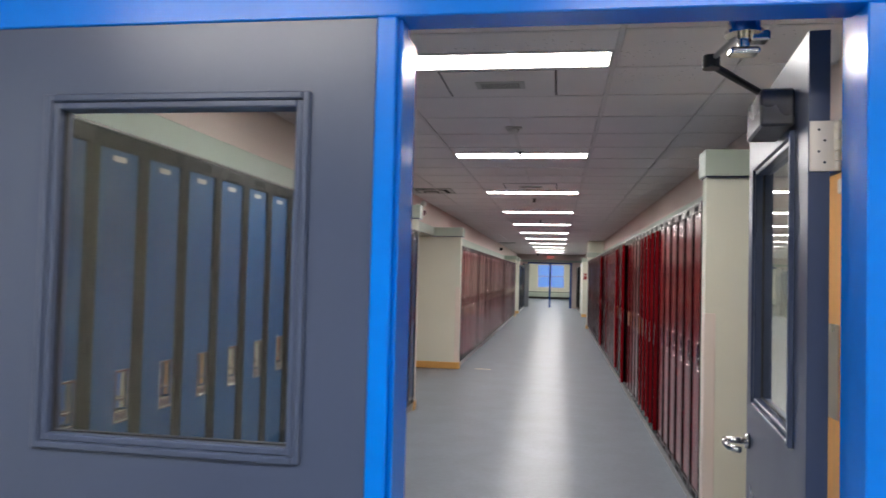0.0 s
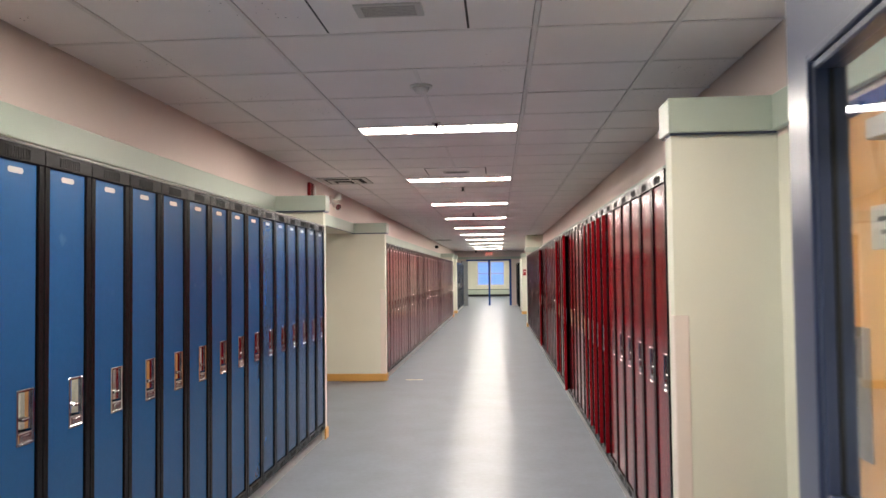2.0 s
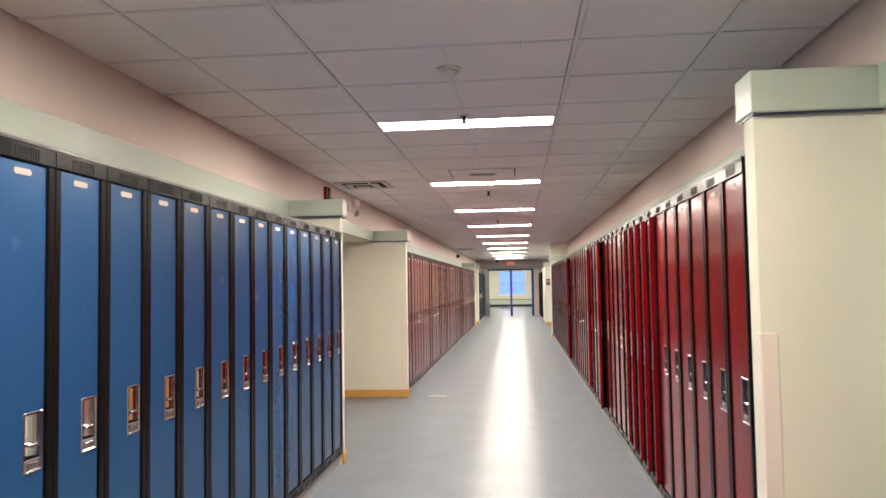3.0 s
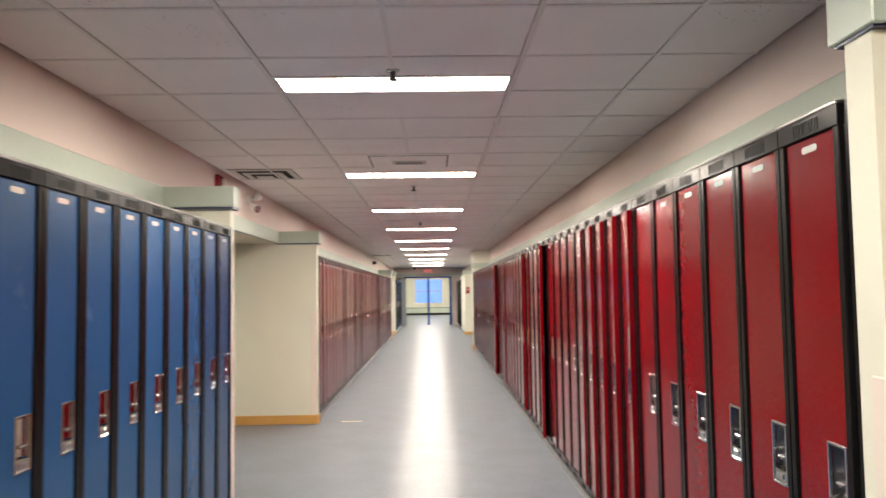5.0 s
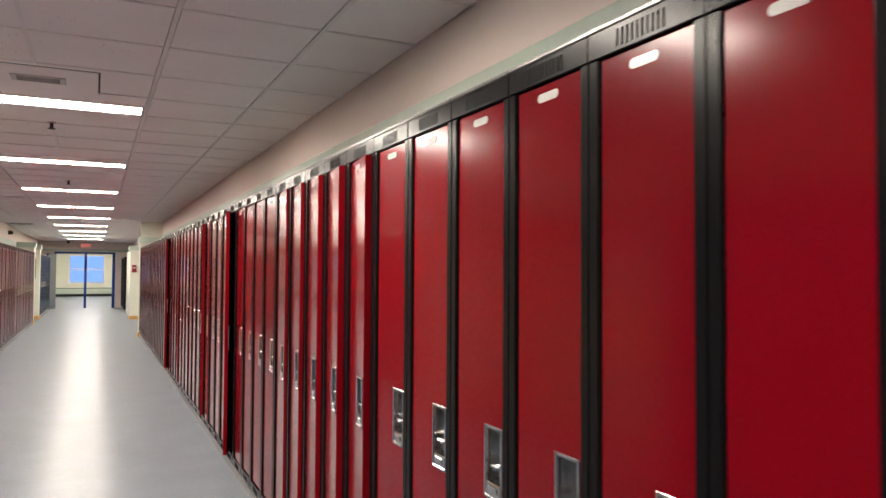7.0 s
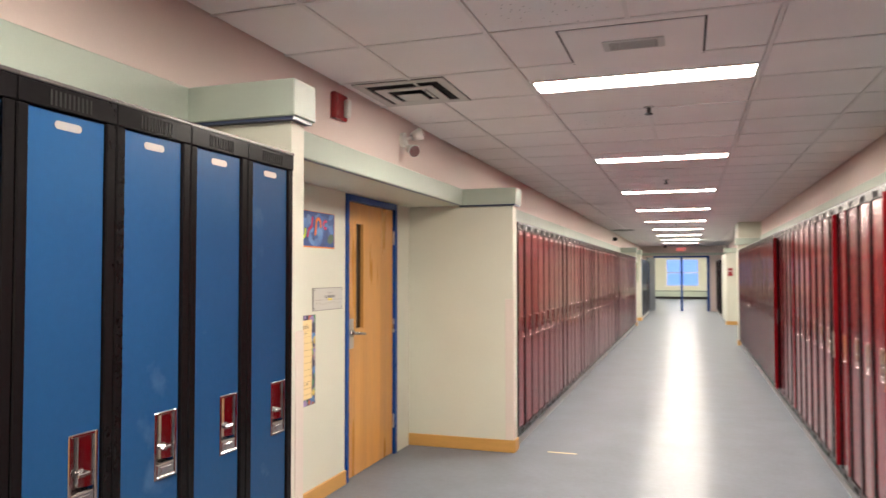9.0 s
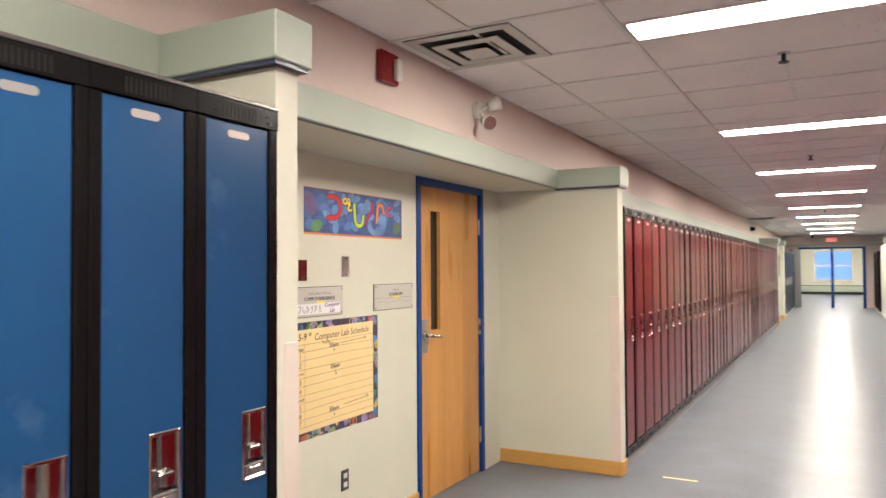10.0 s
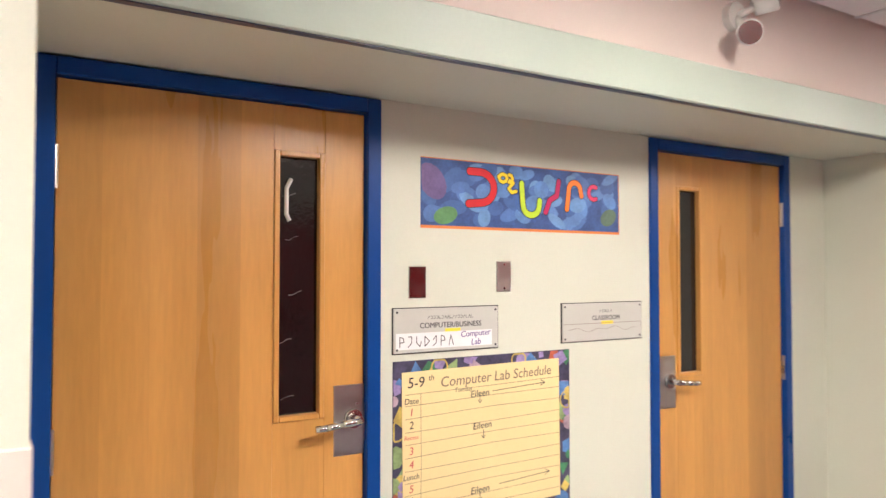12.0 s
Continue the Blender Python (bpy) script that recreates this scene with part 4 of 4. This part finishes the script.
far_vent = copy_thing(vent, pose(0, 14.75, 0))


def speaker(y):
    t = thing("ceiling_speaker", "pale lay-in panel with a rounded speaker grille", "ceiling speaker")
    part("seam", boxes((-0.665, -0.025, y - 0.272, y + 0.272, CEIL - 0.002, CEIL + 0.001)), M_JOINT_DARK, t, "dark seam round the panel")
    part("panel", boxes((-0.655, -0.035, y - 0.270, y + 0.270, CEIL - 0.006, CEIL - 0.001, 0.002)), M_TILE, t)
    part("surround", boxes((-0.485, -0.205, y - 0.075, y + 0.075, CEIL - 0.012, CEIL - 0.005, 0.004)), M_METALVENT, t, "pale metal surround")
    bm = bmesh.new()
    for k in range(7):
        yy = y - 0.048 + 0.016 * k
        box(bm, -0.455, -0.235, yy - 0.003, yy + 0.003, CEIL - 0.0135, CEIL - 0.0115)
    part("grille", bm, M_GRILLE, t, "grey slotted grille")


M_GRILLE = mat("perforated grille", (0.30, 0.29, 0.28), 0.6, vary=0.4, scale=60, fine=400)
speaker(4.13)
speaker(8.90)


def smoke(y):
    t = thing("smoke_detector", "round white ceiling smoke detector", "smoke detector")
    bm = cyl(bmesh.new(), (-0.345, y, CEIL - 0.012), (-0.345, y, CEIL), 0.065, n=28)
    part("base", bm, M_WHITE, t, smooth=True)
    part("head", cyl(bmesh.new(), (-0.345, y, CEIL - 0.04), (-0.345, y, CEIL - 0.012), 0.035, 0.05, n=28), M_WHITE, t, smooth=True)


smoke(5.37)


def sprinkler(y):
    t = thing("sprinkler", "small dark ceiling sprinkler head", "sprinkler", "ceiling sprinklers")
    part("collar", cyl(bmesh.new(), (-0.345, y, CEIL - 0.005), (-0.345, y, CEIL), 0.033, n=20), M_STEEL, t)
    bm = cyl(bmesh.new(), (-0.345, y, CEIL - 0.045), (-0.345, y, CEIL - 0.005), 0.012, n=12)
    cyl(bm, (-0.345, y, CEIL - 0.05), (-0.345, y, CEIL - 0.045), 0.026, n=16)
    part("nozzle", bm, M_GASKET, t)


for k in range(8):
    sprinkler(6.40 + 3.9 * k if k else 6.40)

# fire extinguisher in the near alcove
ext = thing("fire_extinguisher", "red fire extinguisher hung on the wall", "fire extinguisher")
bm = cyl(bmesh.new(), (1.26, 3.20, 0.42), (1.26, 3.20, 0.80), 0.075, n=28)
cyl(bm, (1.26, 3.20, 0.80), (1.26, 3.20, 0.86), 0.075, 0.03, n=28)
part("cylinder", bm, M_EXT, ext, smooth=True)
bm = cyl(bmesh.new(), (1.26, 3.20, 0.86), (1.26, 3.20, 0.91), 0.022, n=16)
box(bm, 1.22, 1.29, 3.08, 3.21, 0.91, 0.925, 0.004)
tube(bm, [(1.26, 3.22, 0.89), (1.24, 3.29, 0.86), (1.22, 3.29, 0.70), (1.21, 3.26, 0.55)], 0.011)
part("valve", bm, M_GASKET, ext, "black valve, lever and hose")
part("tag", boxes((1.195, 1.198, 3.15, 3.21, 0.78, 0.88)), M_YELLOW, ext, "yellow inspection tag")
part("bracket", boxes((1.335, WR - 0.001, 3.17, 3.23, 0.45, 0.85)), M_GASKET, ext)

# ---- far end ----
struct("wall_end", boxes((WL, -1.45, END, END + 0.15, 0, CEIL + 0.05), (0.70, WR, END, END + 0.15, 0, CEIL + 0.05), (-1.45, 0.70, END, END + 0.15, 2.2, CEIL + 0.05)), M_PINK, "pink beige end wall above the doors", "wall")
struct("trim_band_end", boxes((WL + 0.04, WR - 0.04, END - 0.035, END, 2.22, 2.32, 0.004)), M_SAGE, "sage green painted band trim", "trim")
fr = thing("door_frame", "deep blue painted double door frame", "door frame", kind="structure")
part("header", boxes((-1.45, 0.70, END - 0.02, END + 0.15, 2.13, 2.2)), M_DFRAME, fr)
part("jamb", boxes((-1.45, -1.38, END - 0.02, END + 0.15, 0, 2.13)), M_DFRAME, fr)
part("jamb", boxes((0.60, 0.70, END - 0.02, END + 0.15, 0, 2.13)), M_DFRAME, fr)
part("mullion", boxes((-0.40, -0.31, END - 0.02, END + 0.10, 0, 2.13)), M_DFRAME, fr)
fl = thing("door", "open slate blue steel door at the far end", "door", at=pose(-1.38, END - 0.03, 0, 0, 0, -104))
part("leaf", boxes((0, 0.95, -0.045, 0, 0.01, 2.12)), M_LEAF, fl)
lever(fl, 0.88, 0.0, 1.02, 1)
ex = thing("exit_sign", "lit red exit sign on the far ceiling", "exit sign")
part("case", boxes((-0.55, -0.15, END - 0.26, END - 0.20, 2.36, 2.52, 0.005)), M_WHITE, ex)
text_part("lettering", "EXIT", 0.16, M_EXIT, ex, pose(-0.35, END - 0.262, 2.44, 90, 0, 0), "glowing red letters")
part("stem", boxes((-0.37, -0.33, END - 0.24, END - 0.22, 2.52, CEIL)), M_WHITE, ex)
# lobby beyond the doors, with its window
LB = 50.0
struct("wall_lobby", boxes((-2.4, -1.35, LB, LB + 0.2, 0, 2.8), (0.50, 1.6, LB, LB + 0.2, 0, 2.8), (-1.35, 0.50, LB, LB + 0.2, 0, 0.75), (-1.35, 0.50, LB, LB + 0.2, 2.35, 2.8), (-2.5, -2.4, END + 0.15, LB + 0.2, 0, 2.8), (1.6, 1.7, END + 0.15, LB + 0.2, 0, 2.8)), M_WALL, "cream painted lobby wall", "wall")
struct("ceiling_lobby", boxes((-2.5, 1.7, END + 0.15, LB + 0.2, 2.8, 2.85)), M_TILE, "grey white lobby ceiling", "ceiling")
struct("baseboard_lobby", boxes((-2.4, 1.6, LB - 0.02, LB, 0, 0.14)), M_GASKET, "dark rubber lobby base", "baseboard")
heater = thing("radiator", "long sage green wall heater under the window", "radiator")
part("casing", boxes((-2.3, 1.5, LB - 0.12, LB - 0.001, 0.14, 0.50, 0.01)), M_SAGE, heater)
part("grille", boxes((-2.25, 1.45, LB - 0.125, LB - 0.119, 0.45, 0.48)), M_SLOT, heater)
win = thing("window_1", "white framed lobby window with bright sky outside", "window", kind="structure")
for nm, r in (("frame_side", (-1.35, -1.27, LB - 0.03, LB + 0.1, 0.75, 2.35)), ("frame_side", (0.42, 0.50, LB - 0.03, LB + 0.1, 0.75, 2.35)), ("frame_top", (-1.27, 0.42, LB - 0.03, LB + 0.1, 2.27, 2.35)), ("window_sill", (-1.40, 0.55, LB - 0.08, LB + 0.1, 0.70, 0.80)), ("glazing_bar", (-1.27, 0.42, LB, LB + 0.08, 1.49, 1.57)), ("glazing_bar", (-0.48, -0.40, LB, LB + 0.08, 0.80, 2.27))):
    part(nm, boxes(r), M_WHITE, win)
for zz in ((0.80, 1.49), (1.57, 2.27)):
    for xx in ((-1.27, -0.48), (-0.40, 0.42)):
        p = part("pane", boxes((xx[0], xx[1], LB + 0.04, LB + 0.046, zz[0], zz[1])), M_GLASS, win)
        p.visible_shadow = False
struct("backdrop", boxes((-12, 12, LB + 8, LB + 8.1, -2, 9)), M_SKYCARD, "plain bright blue sky beyond the window", "backdrop")
# made-up panels hidden above the end header, added to light the lobby
for yl in (39.0, 43.0, 47.0):
    t = thing("ceiling_light", "unseen glowing panel added to light the lobby", "ceiling light", "lobby ceiling lights")
    part("diffuser", boxes((-1.0, 0.25, yl - 0.15, yl + 0.15, 2.78, 2.799)), M_LAMP, t)

# far piers and recesses
def pier(name, x0, x1, y0, y1):
    struct(name, boxes((x0, x1, y0, y1, 0, BAND0)), M_WALL, "cream painted pier further along the corridor", "wall pier")
    f = 0.035
    struct("trim_cap", boxes((x0, x1 + f, y0 - f, y1 + f, BAND0, BAND1, 0.004) if x0 < -1 else (x0 - f, x1, y0 - f, y1 + f, BAND0, BAND1, 0.004)), M_SAGE, "sage green painted band trim", "trim")
    struct("baseboard", boxes((x0, x1 + 0.014, y0 - 0.014, y1 + 0.014, 0, 0.105) if x0 < -1 else (x0 - 0.014, x1, y0 - 0.014, y1 + 0.014, 0, 0.105)), M_TRIM, "oak wooden base moulding", "baseboard")


struct("wall_bulkhead", boxes((0.90, WR, 22.0, 23.2, BAND1 + 0.002, CEIL - 0.002)), M_WALL, "cream painted bulkhead over the pier", "wall")
pier("pier_left_3", WL, XL, 27.02, 27.25)
pier("pier_left_4", WL, XL, 29.3, 29.6)
pier("pier_right_2", 0.88, WR + 0.6, 21.9, 22.15)
pier("pier_right_3", 0.95, WR + 0.6, 28.3, 28.7)
struct("wall_left_recess", boxes((WL - 0.6, WL - 0.5, 27.2, 29.4, 0, BAND0), (WL - 0.6, WL - 0.12, 27.2, 29.4, BAND0, BAND0 + 0.1)), M_WALL, "cream painted recess wall", "wall")
for k in range(17):
    copy_thing(blue, pose(XL, 29.62 + BLUE_W * k, 0))
for k in range(11):
    copy_thing(red2, pose(0.93, 32.2 + RED2_W * (k + 1), 0, 0, 0, 180))
struct("wall_right_far", boxes((0.99, WR, 28.7, 32.19, 0, BAND0)), M_WALL, "cream painted wall beside the far lockers", "wall")
ph = thing("fire_alarm", "dark red fire alarm on the far pier", "fire alarm")
part("housing", boxes((1.0, 1.12, 28.24, 28.298, 1.50, 1.66, 0.01)), M_REDPL, ph)
part("skirt", boxes((0.99, 1.13, 28.25, 28.299, 1.43, 1.50, 0.006)), M_REDPL, ph)
part("pull_bar", boxes((1.02, 1.10, 28.232, 28.242, 1.56, 1.585, 0.002)), M_WHITE, ph, "pale pull bar")


def dome_camera(x, y, z, up):
    t = thing("security_camera", "small black dome camera on the wall or ceiling", "camera")
    d = Vector((0, 0, 0.05)) if up else Vector((-0.06, 0, 0))
    c = Vector((x, y, z))
    part("base", cyl(bmesh.new(), c, c + d, 0.045, 0.055, n=20), M_GASKET, t)
    bm = bmesh.new()
    bmesh.ops.create_uvsphere(bm, u_segments=18, v_segments=10, radius=0.05, matrix=Matrix.Translation(c))
    part("dome", bm, M_DARKGLASS, t, "dark glossy dome", smooth=True)


dome_camera(-0.95, END - 0.9, CEIL - 0.055, True)
dome_camera(WL + 0.065, 25.2, 2.42, False)
notice = thing("poster", "green and white notice on the far pier", "poster", at=pose(-1.93, 29.298, 1.22))
part("sheet", boxes((0, 0.30, -0.003, 0, 0, 0.62)), pebble_mat("print leaf green", (0.16, 0.27, 0.10), 0.4), notice)
part("text_block", boxes((0.04, 0.26, -0.0045, -0.003, 0.30, 0.42), (0.04, 0.20, -0.0045, -0.003, 0.10, 0.22), (0.04, 0.26, -0.0045, -0.003, 0.52, 0.58)), M_PAPERW, notice, "white text blocks")
tape = thing("floor_tape", "short worn strip of pale yellow floor tape", "tape")
part("strip", boxes((-1.26, -1.02, 11.60, 11.625, 0.0005, 0.0016)), mat("pale yellow tape", (0.75, 0.62, 0.32), 0.4, vary=0.2), tape)
